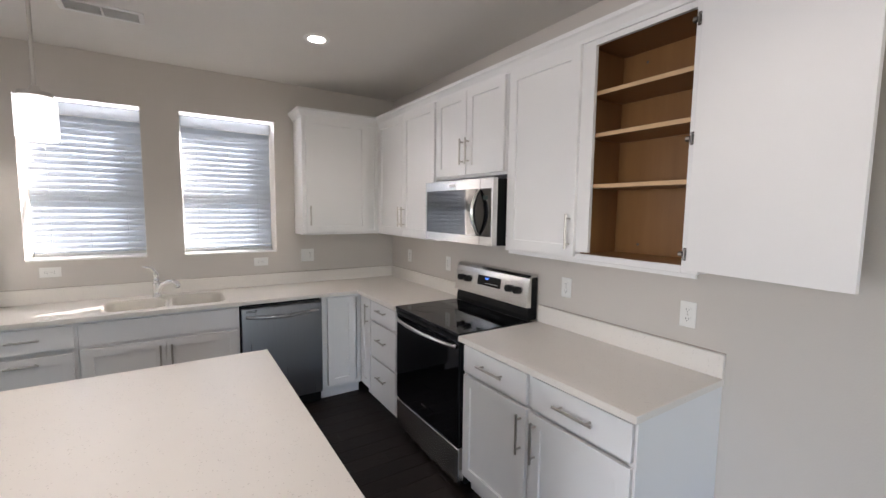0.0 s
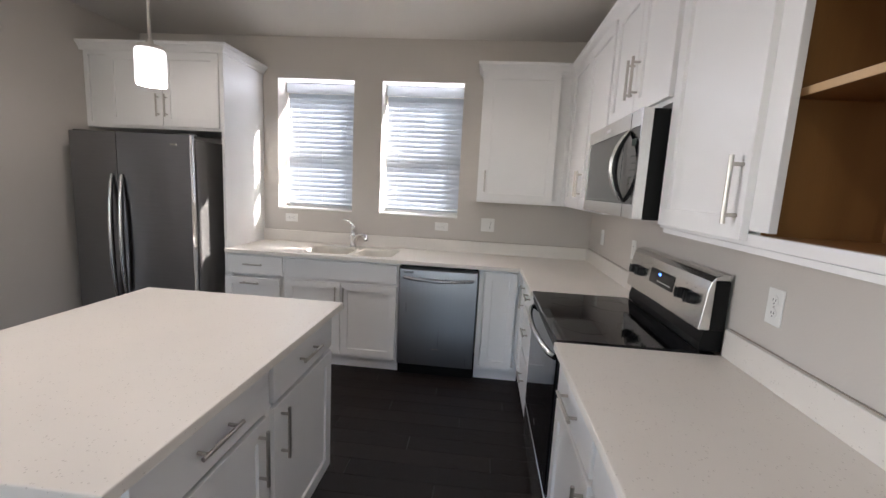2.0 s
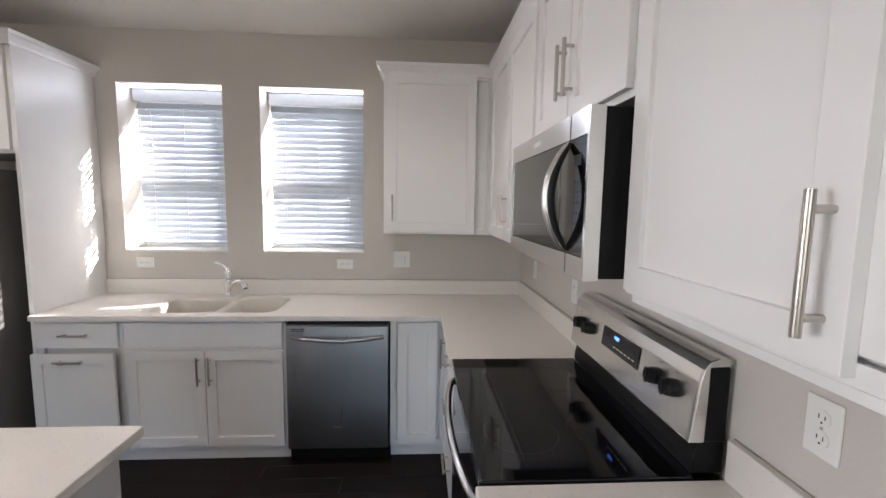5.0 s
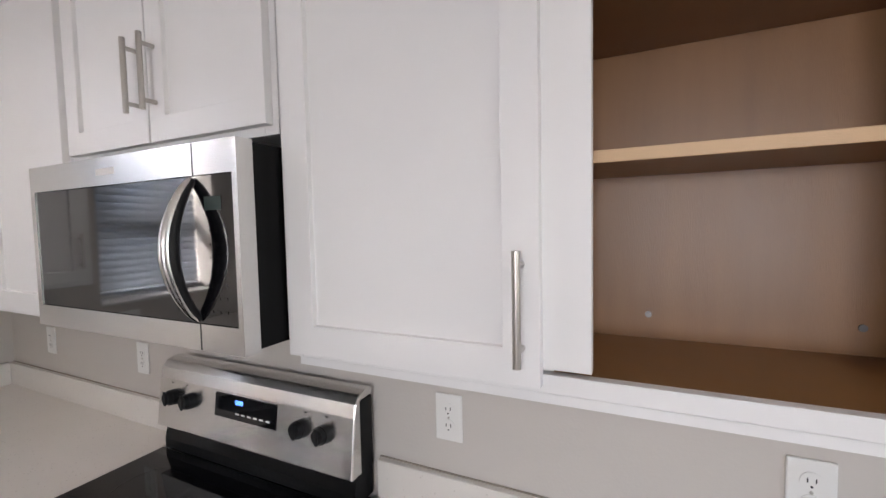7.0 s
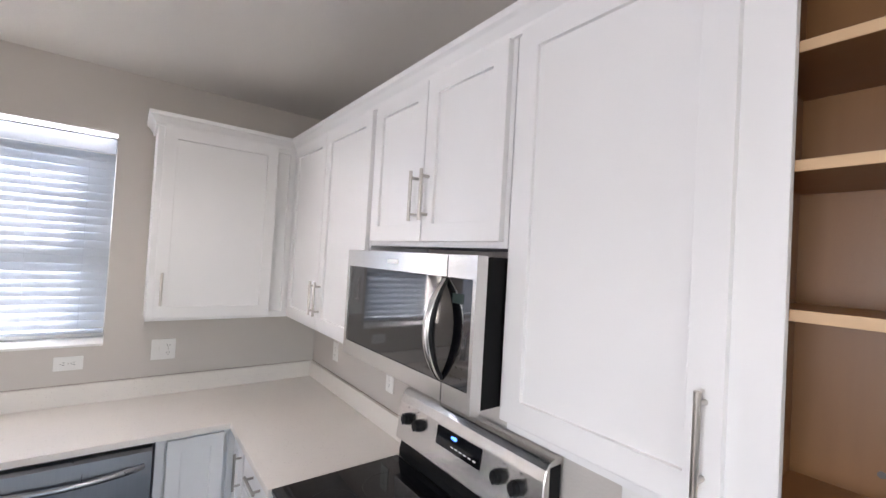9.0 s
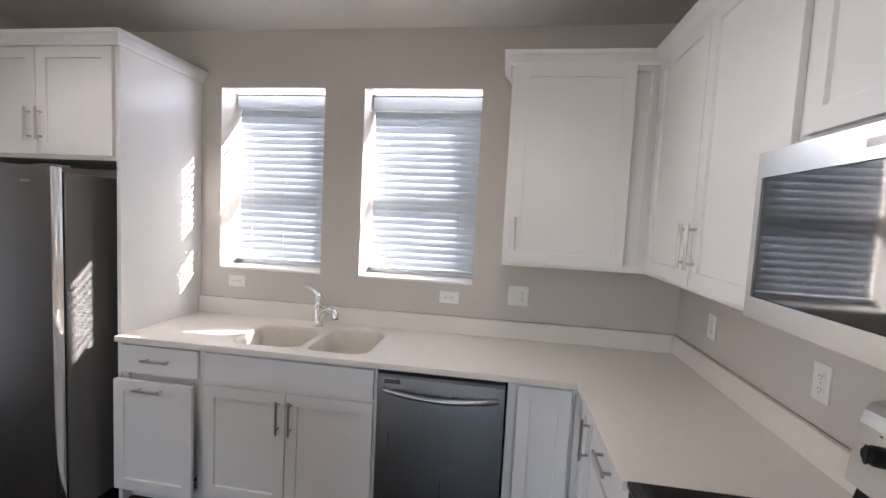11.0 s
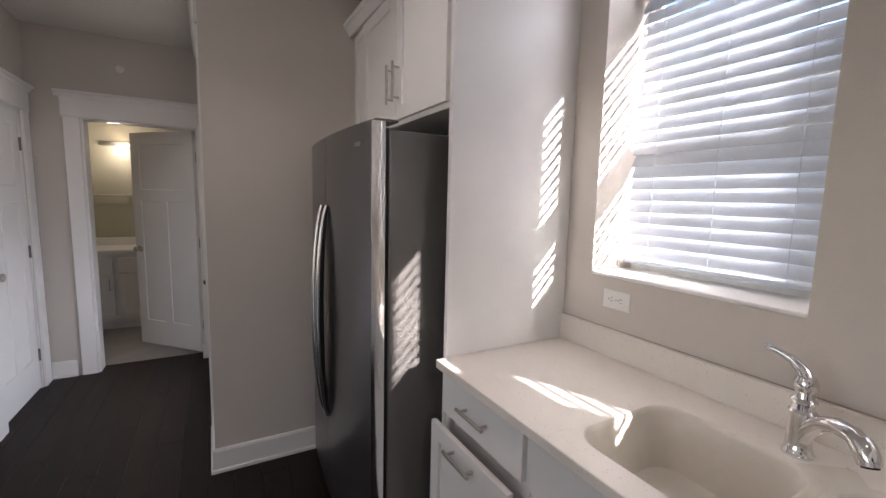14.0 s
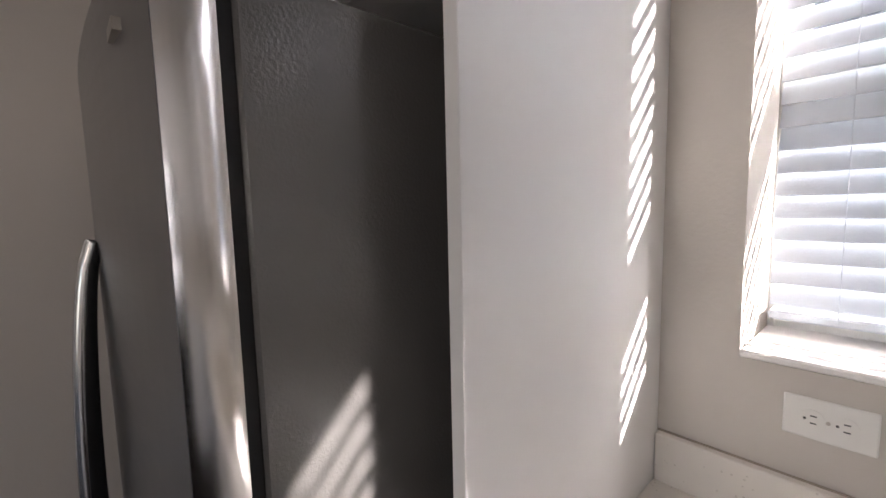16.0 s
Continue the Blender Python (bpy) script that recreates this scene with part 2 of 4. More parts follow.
def part(name, bm, mat, parent=None, label="", smooth=False):
    bmesh.ops.recalc_face_normals(bm, faces=bm.faces)
    me = bpy.data.meshes.new(name)
    bm.to_mesh(me)
    bm.free()
    if smooth:
        me.shade_smooth()
        me.set_sharp_from_angle(angle=radians(35))
    me.materials.append(mat)
    ob = new(name, me)
    if parent is not None:
        ob.parent = parent
    if label:
        tagged(ob, label)
    return ob


def thing(name, m, label, category, group=""):
    ob = new(name)
    ob.empty_display_size = 0.1
    ob.matrix_world = m
    return tagged(ob, label, category, group)


def structure(name, bm, mat, label, category="structure"):
    return tagged(part(name, bm, mat), label, category, kind="structure")


def B():
    return bmesh.new()


def wall(name, axis, a0, a1, f0, f1, z0, z1, holes, label, mat=None):
    """An upright wall along an axis from a0 to a1, between the faces f0 and f1, with holes (a, z, a, z) through it."""
    bm = B()
    cuts = sorted({a0, a1, *[h[0] for h in holes], *[h[2] for h in holes]})
    for u, v in zip(cuts, cuts[1:]):
        spans, low = [], z0
        for h in sorted((h for h in holes if h[0] <= u and h[2] >= v), key=lambda h: h[1]):
            if h[1] > low:
                spans.append((low, h[1]))
            low = h[3]
        if low < z1:
            spans.append((low, z1))
        for p, q in spans:
            if axis == "x":
                bx(bm, u, f0, p, v, f1, q)
            else:
                bx(bm, f0, u, p, f1, v, q)
    bmesh.ops.remove_doubles(bm, verts=bm.verts, dist=1e-5)
    return structure(name, bm, mat or WALL, label, "wall")


def sweep(bm, path, profile):
    """A profile of (outward, height) swept along a plan polyline with mitred corners; outward is to the right of the way."""
    pts = [Vector((*p, 0)) for p in path]
    norms = []
    for a, b in zip(pts, pts[1:]):
        d = (b - a).normalized()
        norms.append(Vector((d.y, -d.x, 0)))
    rings = []
    for i, p in enumerate(pts):
        n1, n2 = norms[max(i - 1, 0)], norms[min(i, len(norms) - 1)]
        off = (n1 + n2) / (1 + n1.dot(n2))
        rings.append([bm.verts.new((p.x + off.x * o, p.y + off.y * o, z)) for o, z in profile])
    k = len(profile)
    for q, w in zip(rings, rings[1:]):
        for i in range(k):
            bm.faces.new((q[i], q[(i + 1) % k], w[(i + 1) % k], w[i]))
    bm.faces.new(rings[0][::-1])
    bm.faces.new(rings[-1])
    return bm


def plate(xs, ys, keep, z0, z1, bevel=0.003, hole=None):
    """A level slab made of the kept cells of a grid, with eased edges."""
    bm = B()
    grid = {(i, j): bm.verts.new((x, y, z1)) for i, x in enumerate(xs) for j, y in enumerate(ys)}
    for i in range(len(xs) - 1):
        for j in range(len(ys) - 1):
            if keep(i, j):
                bm.faces.new((grid[i, j], grid[i + 1, j], grid[i + 1, j + 1], grid[i, j + 1]))
    bmesh.ops.delete(bm, geom=[v for v in bm.verts if not v.link_faces], context="VERTS")
    low = bmesh.ops.extrude_face_region(bm, geom=list(bm.faces))["geom"]
    for v in low:
        if isinstance(v, bmesh.types.BMVert):
            v.co.z = z0
    bmesh.ops.recalc_face_normals(bm, faces=bm.faces)
    bmesh.ops.dissolve_limit(bm, angle_limit=0.01, verts=bm.verts, edges=bm.edges)
    if bevel:
        sharp = [e for e in bm.edges if len(e.link_faces) == 2 and e.calc_face_angle() > 1.0]
        if hole:
            x0, x1, y0, y1 = hole
            sharp = [e for e in sharp if not all(x0 - 0.01 < v.co.x < x1 + 0.01 and y0 - 0.01 < v.co.y < y1 + 0.01 for v in e.verts)]
        bmesh.ops.bevel(bm, geom=sharp, offset=bevel, segments=2, affect="EDGES", profile=0.5)
    return bm


# ---- the plan ----
XR, YW, ZC = 2.14, 4.0, 2.67          # range wall, window wall, ceiling
XS, YH = -1.884, 2.685                # wall beside the fridge, hall's outer wall
W1, W2, WZ0, WZ1 = (-0.614, 0.064), (0.31, 1.004), 1.205, 2.33

wall("wall_north", "x", -2.03, 2.3, YW, 4.262, 0, ZC, [(W1[0], WZ0, W1[1], WZ1), (W2[0], WZ0, W2[1], WZ1)], "greige painted wall with two windows over the sink")
wall("wall_east", "y", -3.65, YW, XR, 2.3, 0, ZC, [], "greige painted wall behind the range")
wall("wall_fridge_side", "y", 2.85, YW, -2.03, XS, 0, ZC, [], "greige painted wall beside the refrigerator")
wall("wall_hall_outer", "x", -3.87, XS, YH, 2.85, 0, ZC, [(-3.47, 0.0, -2.49, 2.45)], "greige hall wall with a glazed porch door")
wall("wall_hall_end", "y", 1.565, YH, -3.87, -3.72, 0, ZC, [(1.86, 0.0, 2.635, 2.04)], "greige hall wall with the bathroom doorway")
wall("wall_hall_inner", "x", -3.87, -2.6, 1.42, 1.565, 0, ZC, [(-3.57, 0.0, -2.87, 2.04)], "greige hall wall with a white panel door")
# the west opening is unseen, assumed behind the added side lamp
wall("wall_west", "y", -3.65, 1.2, -6.15, -6.0, 0, ZC, [(-1.15, 0.6, 1.15, 2.3)], "greige painted living room wall with an assumed window opening")
wall("wall_living_north", "x", -6.0, -3.87, 1.2, 1.3, 0, ZC, [], "greige painted living room wall")
wall("wall_south", "x", -6.15, XR, -3.65, -3.5, 0, ZC, [(-1.6, 0.6, 1.6, 2.3)], "greige painted living room wall with an assumed window opening")
wall("wall_closet", "x", -3.87, -2.6, 1.2, 1.3, 0, ZC, [], "plain closet wall behind the hall door")
wall("wall_closet_side", "y", 1.3, 1.42, -2.75, -2.6, 0, ZC, [], "plain closet side wall")
wall("wall_bath_far", "y", 1.4, 3.0, -5.62, -5.5, 0, ZC, [], "pale green-beige bathroom wall", BATHWALL)
wall("wall_bath_left", "x", -5.62, -3.87, 1.3, 1.4, 0, ZC, [], "pale green-beige bathroom side wall", BATHWALL)
wall("wall_bath_right", "x", -5.5, -3.87, 3.0, 3.1, 0, ZC, [], "pale green-beige bathroom side wall", BATHWALL)
wall("wall_bath_front", "y", 1.4, 1.565, -3.99, -3.87, 0, ZC, [], "plain bathroom wall piece")
wall("wall_bath_front_upper", "y", 2.685, 3.0, -3.99, -3.87, 0, ZC, [], "plain bathroom wall piece")
structure("ceiling", bx(B(), -6.15, -3.65, ZC, 2.3, 4.28, ZC + 0.15), CEIL, "smooth off-white painted ceiling", "ceiling")
structure("subfloor", bx(B(), -6.15, -3.65, -0.12, 2.3, 4.28, -0.015), BLACK, "dark floor under the planks", "floor")
structure("bathroom_floor", bx(B(), -5.62, 1.4, -0.014, -3.87, 3.1, 0.0), BATHTILE, "mottled grey bathroom floor", "floor")
structure("ground", bx(B(), -300, 4.28, -0.6, 300, 600, -0.35), GROUNDM, "dry pale lawn outside the windows", "ground")
structure("porch_slab", bx(B(), -5.5, 2.85, -0.3, -2.03, 6.0, -0.08), CONCRETE, "pale concrete porch slab outside the door", "pavement")
structure("porch_roof", bx(B(), -5.5, 2.85, 2.75, -2.03, 6.2, 2.9), TRIM, "white porch ceiling outside the door", "roof")
structure("outer_ground_south", bx(B(), -300, -600, -0.6, 300, -3.65, -0.35), GROUNDM, "dry lawn behind the house", "ground")
tagged(part("porch_post", bx(B(), -3.3, 5.6, -0.08, -3.1, 5.8, 2.75, 0.01), SIDING), "pale blue-grey square porch post on the slab", "post")

# assumed backdrop, added so the gaps between the slats look bluish
house = thing("neighbouring_house", pose(0, 16, -0.35), "assumed pale blue-grey house, a backdrop beyond the lawn", "house")
part("wall", bx(B(), -11, 0, 0, 13, 8, 5.2), SIDING, house)
part("roof", extrude_profile(B(), [(-0.5, 5.2), (4.0, 7.6), (8.5, 5.2)], -11.4, 13.4, "x"), BLACKPLASTIC, house, "dark shingle roof")
for x in (-7.5, -3.0, 1.5, 6.0):
    for z in (0.9, 3.3):
        part("window", bx(B(), x, -0.05, z, x + 1.1, 0.0, z + 1.3, 0.01), GREYGLASS, house)

# baseboards, eased at the top
BASE = [(0.0, 0.0), (0.022, 0.0), (0.022, 0.016), (0.015, 0.022), (0.015, 0.118), (0.010, 0.130), (0.0, 0.132)]


def baseboard(name, path, label="white painted baseboard along the greige wall"):
    return structure(name, sweep(B(), path, BASE), TRIM, label, "baseboard")


baseboard("baseboard_fridge", [(-2.375, YH), (XS, YH), (XS, 3.98)])
baseboard("baseboard_end_left", [(-3.72, 1.58), (-3.72, 1.735)])
baseboard("baseboard_end_right", [(-3.72, 2.605), (-3.72, YH - 0.022)])
baseboard("baseboard_hall_outer", [(-3.70, YH), (-3.587, YH)])
baseboard("baseboard_east", [(XR, 0.86), (XR, -3.5)])


# ---- windows and blinds ----
def window(name, x0, x1):
    bm = B()
    y0, y1 = 4.222, 4.264
    for a in ((x0, WZ0, x0 + 0.010, WZ1), (x1 - 0.010, WZ0, x1, WZ1), (x0 + 0.010, WZ0, x1 - 0.010, WZ0 + 0.05), (x0 + 0.010, WZ1 - 0.045, x1 - 0.010, WZ1)):
        bx(bm, a[0], y0, a[1], a[2], y1, a[3], 0.004)
    win = tagged(part(name, bm, VINYL), "white vinyl single-hung window with blinds over the sink", "window", kind="structure")
    rail = 1.725
    for yy, low, high in ((4.223, WZ0 + 0.05, rail + 0.04), (4.244, rail - 0.04, WZ1 - 0.045)):
        bm = B()
        for a, b, c, d in ((x0 + 0.010, low, x0 + 0.040, high), (x1 - 0.040, low, x1 - 0.010, high), (x0 + 0.040, low, x1 - 0.040, low + 0.045), (x0 + 0.040, high - 0.045, x1 - 0.040, high)):
            bx(bm, a, yy, b, c, yy + 0.019, d, 0.003)
        part("sash", bm, VINYL, win)
    for a, b in ((WZ0 + 0.090, rail - 0.04), (rail + 0.04, WZ1 - 0.070)):
        p = part("pane", bx(B(), x0 + 0.02, 4.252 if b > rail else 4.231, a - 0.005, x1 - 0.02, 4.256 if b > rail else 4.235, b + 0.005), GLASS, win)
        p.visible_shadow = False
    part("window_sill", bx(B(), x0 + 0.001, YW - 0.004, WZ0 + 0.001, x1 - 0.001, 4.2215, WZ0 + 0.014, 0.003), TRIM, win)
    return win


def slat_mesh(w, tilt):
    """One gently cupped slat, its room edge tipped down."""
    bm = B()
    rows = []
    half, c, s = 0.025, math.cos(radians(tilt)), math.sin(radians(tilt))
    for k in range(5):
        q = -1 + k / 2
        rise = 0.0025 * (1 - q * q)
        for t in (0.0, 0.0028):
            y, z = q * half * c - (rise + t) * s, q * half * s + (rise + t) * c
            rows.append([bm.verts.new((x, y, z)) for x in (0.0, w)])
    for k in range(4):
        a, b, e, f = rows[2 * k], rows[2 * k + 2], rows[2 * k + 1], rows[2 * k + 3]
        bm.faces.new((a[0], a[1], b[1], b[0]))
        bm.faces.new((e[0], e[1], f[1], f[0]))
        for i in (0, 1):
            bm.faces.new((a[i], b[i], f[i], e[i]))
    for a, b in ((rows[0], rows[1]), (rows[8], rows[9])):
        bm.faces.new((a[0], a[1], b[1], b[0]))
    bmesh.ops.recalc_face_normals(bm, faces=bm.faces)
    me = bpy.data.meshes.new("slat")
    bm.to_mesh(me)
    bm.free()
    me.shade_smooth()
    me.set_sharp_from_angle(angle=radians(50))
    me.materials.append(SLAT)
    return me


def blind(x0, x1, tilt=65):
    w = x1 - x0 - 0.02
    ob = thing("window_blind", pose(x0 + 0.01, 4.190, WZ0), "white two-inch slat blind lowered with slats half open", "blind", "blinds over the sink")
    part("headrail", bx(B(), 0, -0.03, 1.055, w, 0.03, 1.115, 0.003), SLAT, ob)
    part("valance", bx(B(), -0.003, -0.045, 1.035, w + 0.003, -0.034, 1.12, 0.004), SLAT, ob)
    me = slat_mesh(w, tilt)
    count = 22
    for k in range(count):
        s = new("slat", me)
        s.parent = ob
        s.matrix_local = pose(random.uniform(-0.001, 0.001), 0, 0.090 + k * 0.0440, random.uniform(-0.6, 0.6), random.uniform(-0.08, 0.08), 0)
    part("bottom_rail", bx(B(), 0, -0.026, 0.040, w, 0.026, 0.058, 0.004), SLAT, ob)
    for f in (0.16, 0.5, 0.84):
        bm = B()
        for y in (-0.027, 0.027):
            cyl(bm, (w * f, y, 0.05), (w * f, y, 1.06), 0.0011, n=6)
        part("ladder_cord", bm, SLAT, ob)
    bm = cyl(B(), (w * 0.06, -0.04, 0.72), (w * 0.06, -0.04, 1.06), 0.0012, n=6)
    lathe(bm, [(0.0, 0.0), (0.006, 0.004), (0.004, 0.028), (0.0, 0.03)], (w * 0.06, -0.04, 0.695), 10)
    part("lift_cord", bm, SLAT, ob)
    return ob


window("window_1", *W1)
window("window_2", *W2)
blind(*W1)
blind(*W2)


# ---- cabinets ----
def relief(xs, zs, sunk, t, bevel=0.0012):
    """A board whose cells lie sunk(i, j) behind its face at y 0; one closed mesh, t thick."""
    bm = B()
    ni, nj = len(xs) - 1, len(zs) - 1

    def deep(i, j):
        return sunk(i, j) if 0 <= i < ni and 0 <= j < nj else t

    def quad(*p):
        bm.faces.new([bm.verts.new(q) for q in p])

    for i in range(ni):
        for j in range(nj):
            d = deep(i, j)
            quad((xs[i], d, zs[j]), (xs[i + 1], d, zs[j]), (xs[i + 1], d, zs[j + 1]), (xs[i], d, zs[j + 1]))
            quad((xs[i], t, zs[j]), (xs[i + 1], t, zs[j]), (xs[i + 1], t, zs[j + 1]), (xs[i], t, zs[j + 1]))
    for i in range(ni + 1):
        for j in range(nj):
            a, b = deep(i - 1, j), deep(i, j)
            if a != b:
                quad((xs[i], a, zs[j]), (xs[i], b, zs[j]), (xs[i], b, zs[j + 1]), (xs[i], a, zs[j + 1]))
    for i in range(ni):
        for j in range(nj + 1):
            a, b = deep(i, j - 1), deep(i, j)
            if a != b:
                quad((xs[i], a, zs[j]), (xs[i + 1], a, zs[j]), (xs[i + 1], b, zs[j]), (xs[i], b, zs[j]))
    bmesh.ops.remove_doubles(bm, verts=bm.verts, dist=1e-5)
    bmesh.ops.recalc_face_normals(bm, faces=bm.faces)
    bmesh.ops.dissolve_limit(bm, angle_limit=0.01, verts=bm.verts, edges=bm.edges)
    sharp = [e for e in bm.edges if len(e.link_faces) == 2 and e.calc_face_angle() > 1.0]
    bmesh.ops.bevel(bm, geom=sharp, offset=bevel, segments=2, affect="EDGES", profile=0.5)
    return bm


def shaker(w, h, rail=0.056, t=0.019, flat=False):
    """A door or drawer front: x 0..w, z 0..h, its face at y 0."""
    if flat:
        return bx(B(), 0, 0, 0, w, t, h, 0.0025, 2)
    return relief([0, rail, w - rail, w], [0, rail, h - rail, h], lambda i, j: 0.011 if i == 1 and j == 1 else 0.0, t)


def bar_pull(length, upright):
    bm = B()
    h = length / 2
    q = h * 0.74
    ends = [((0, -0.030, -h), (0, -0.030, h))] if upright else [((-h, -0.030, 0), (h, -0.030, 0))]
    for a, b in ends:
        cyl(bm, a, b, 0.006, n=14)
    for s in (-q, q):
        p = (0, 0, s) if upright else (s, 0, 0)
        cyl(bm, p, (p[0], -0.030, p[2]), 0.005, n=10)
    return bm


def front(parent, kind, x0, z0, x1, z1, y, pull=None, length=0.165):
    """A door, drawer or false front on a unit, at the unit's own x and z, with its pull (x, z, upright) in the unit's numbers."""
    name = {"door": "door", "drawer": "drawer_front", "slab": "drawer_front", "false": "false_front"}[kind]
    ob = part(name, shaker(x1 - x0, z1 - z0, flat=kind in ("slab", "false"), rail=0.056), WHITE, parent)
    ob.location = (x0, y, z0)
    if pull:
        h = part("handle", bar_pull(length, pull[2]), NICKEL, ob, "satin nickel bar pull", True)
        h.location = (pull[0] - x0, 0.0, pull[1] - z0)
    return ob


def carcass(parent, w, depth, z0, z1, toe=0.0, toe_depth=0.06):
    """A closed box with a face frame 19 mm thick at its front, y 0 at the frame's face."""
    bm = bx(B(), 0.0005, 0.019, z0 + toe, w - 0.0005, depth, z1)
    if toe:
        bx(bm, 0.0005, toe_depth, z0 + 0.002, w - 0.0005, depth, z0 + toe)
    part("body", bm, WHITE, parent)
    bm = B()
    s = 0.036
    for a in ((0.0005, z0 + toe, s, z1), (w - s, z0 + toe, w - 0.0005, z1), (s, z0 + toe, w - s, z0 + toe + s), (s, z1 - s, w - s, z1)):
        bx(bm, a[0], 0, a[1], a[2], 0.019, a[3], 0.001)
    part("face_frame", bm, WHITE, parent)


NORTH = lambda x: pose(x, 3.434, 0)             # fronts face -y
EAST = lambda y: pose(1.566, y, 0, 0, 0, -90)   # fronts face -x, own x runs to -y
EASTUP = lambda y: pose(1.855, y, 0, 0, 0, -90)
FY = -0.019
LB = "white shaker base cabinet under a cream quartz worktop"

# trash pull-out and drawer, next to the refrigerator panel
c = thing("base_cabinet", NORTH(-0.746), "white shaker base cabinet with its pull-out bin door standing ajar", "cabinet", "base cabinets")
carcass(c, 0.466, 0.56, 0, 0.882, 0.10)
front(c, "slab", 0.012, 0.722, 0.449, 0.866, FY, (0.225, 0.800, False), 0.15)
d = front(c, "door", 0.012, 0.125, 0.449, 0.702, FY - 0.045, (0.225, 0.665, False), 0.15)
for x in (0.02, 0.40):
    part("bin_bracket", bx(B(), x, 0.019, 0.02, x + 0.02, 0.25, 0.06), BLACKPLASTIC, d)
# sink base
c = thing("sink_cabinet", NORTH(-0.279), "white shaker sink cabinet with two doors and a false front", "cabinet", "base cabinets")
carcass(c, 0.902, 0.56, 0, 0.70, 0.10)
part("top_rail", bx(B(), 0.0005, 0, 0.70, 0.9015, 0.019, 0.882, 0.001), WHITE, c)
front(c, "false", 0.014, 0.722, 0.888, 0.866, FY)
front(c, "door", 0.014, 0.125, 0.447, 0.702, FY, (0.418, 0.59, True))
front(c, "door", 0.453, 0.125, 0.888, 0.702, FY, (0.482, 0.59, True))
# corner cabinet beside the dishwasher
c = thing("corner_cabinet", NORTH(1.228), "white shaker corner cabinet between dishwasher and range run", "cabinet", "base cabinets")
carcass(c, 0.335, 0.56, 0, 0.882, 0.10)
front(c, "door", 0.045, 0.125, 0.278, 0.866, FY)
# narrow door and drawers left of the range
c = thing("base_cabinet", EAST(3.412), "narrow white shaker base cabinet with one door in the corner", "cabinet", "base cabinets")
carcass(c, 0.222, 0.56, 0, 0.882, 0.10)
front(c, "door", 0.022, 0.125, 0.212, 0.866, FY, (0.180, 0.745, True))
c = thing("drawer_cabinet", EAST(3.189), "white base cabinet with three drawers beside the range", "cabinet", "base cabinets")
carcass(c, 0.468, 0.56, 0, 0.882, 0.10)
for a, b in ((0.722, 0.866), (0.425, 0.702), (0.125, 0.405)):
    front(c, "slab", 0.010, a, 0.455, b, FY, (0.232, (a + b) / 2 + 0.02, False), 0.15)
# two units right of the range
for y, hx in ((1.912, 0.43), (1.398, 0.055)):
    c = thing("base_cabinet", EAST(y), LB, "cabinet", "base cabinets")
    carcass(c, 0.513, 0.56, 0, 0.882, 0.10)
    front(c, "slab", 0.016, 0.722, 0.497, 0.866, FY, (0.256, 0.797, False), 0.19)
    front(c, "door", 0.016, 0.125, 0.497, 0.702, FY, (0.468 if hx > 0.2 else 0.045, 0.58, True), 0.19)

# worktops
xs, ys = [-0.748, -0.205, 0.570, 1.522, XR - 0.001], [0.872, 1.918, 2.712, 3.390, 3.450, 3.915, YW - 0.001]
top = part("worktop", plate(xs, ys, lambda i, j: (j >= 3 and not (i == 1 and j == 4)) or (i == 3 and j in (2,)), 0.884, 0.914, hole=(-0.205, 0.570, 3.450, 3.915)), QUARTZ)
tagged(top, "cream speckled quartz L-shaped worktop with a sink", "worktop")
tagged(part("worktop", plate([1.522, XR - 0.001], [0.872, 1.918], lambda i, j: True, 0.884, 0.914), QUARTZ), "cream speckled quartz worktop beside the range", "worktop")


def backsplash(x0, y0, x1, y1, label):
    ob = tagged(part("backsplash", bx(B(), x0, y0, 0.914, x1, y1, 1.016, 0.003, 2), QUARTZ), label, "backsplash", kind="structure")
    a = (x0, y1 - 0.0045, x1, y1) if x1 - x0 > y1 - y0 else (x1 - 0.0045, y0, x1, y1)
    # a thin brown strip paints the shadow line where the upstand meets the wall
    part("caulk_joint", bx(B(), a[0], a[1], 1.0155, a[2], a[3], 1.0185), GAPSHADE, ob, "thin brown strip painting the shaded gap at the wall")
    return ob


backsplash(-0.746, YW - 0.021, XR - 0.022, YW - 0.001, "low cream quartz upstand under the windows")
backsplash(XR - 0.021, 2.714, XR - 0.001, YW - 0.002, "low cream quartz upstand in the corner beside the range")
backsplash(XR - 0.021, 0.874, XR - 0.001, 1.916, "low cream quartz upstand behind the shorter worktop")
end = tagged(part("end_panel", bx(B(), 1.548, 0.880, 0.002, XR - 0.001, 0.884, 0.883), WHITE), "white end panel of the base cabinets", "panel")


# upper cabinets
def upper(m, w, depth, z0, z1, label, doors, group="wall cabinets"):
    c = thing("wall_cabinet", m, label, "cabinet", group)
    carcass(c, w, depth, z0, z1)
    for x0, x1, px in doors:
        front(c, "door", x0, z0 + 0.018, x1, z1 - 0.012, FY, (px, z0 + 0.165, True) if px is not None else None)
    return c


UZ0, UZ1 = 1.368, 2.365
upper(EASTUP(3.72), 1.030, 0.284, UZ0, UZ1, "white shaker wall cabinet with two doors beside the microwave", [(0.055, 0.528, 0.500), (0.534, 1.015, 0.562)])
upper(EASTUP(2.688), 0.755, 0.284, 1.802, UZ1, "short white shaker wall cabinet above the microwave", [(0.020, 0.373, 0.345), (0.379, 0.740, 0.407)])
upper(pose(1.165, 3.715, 0), 0.69, 0.284, UZ0, UZ1, "white shaker wall cabinet beside the window with one door", [(0.028, 0.580, 0.056)])

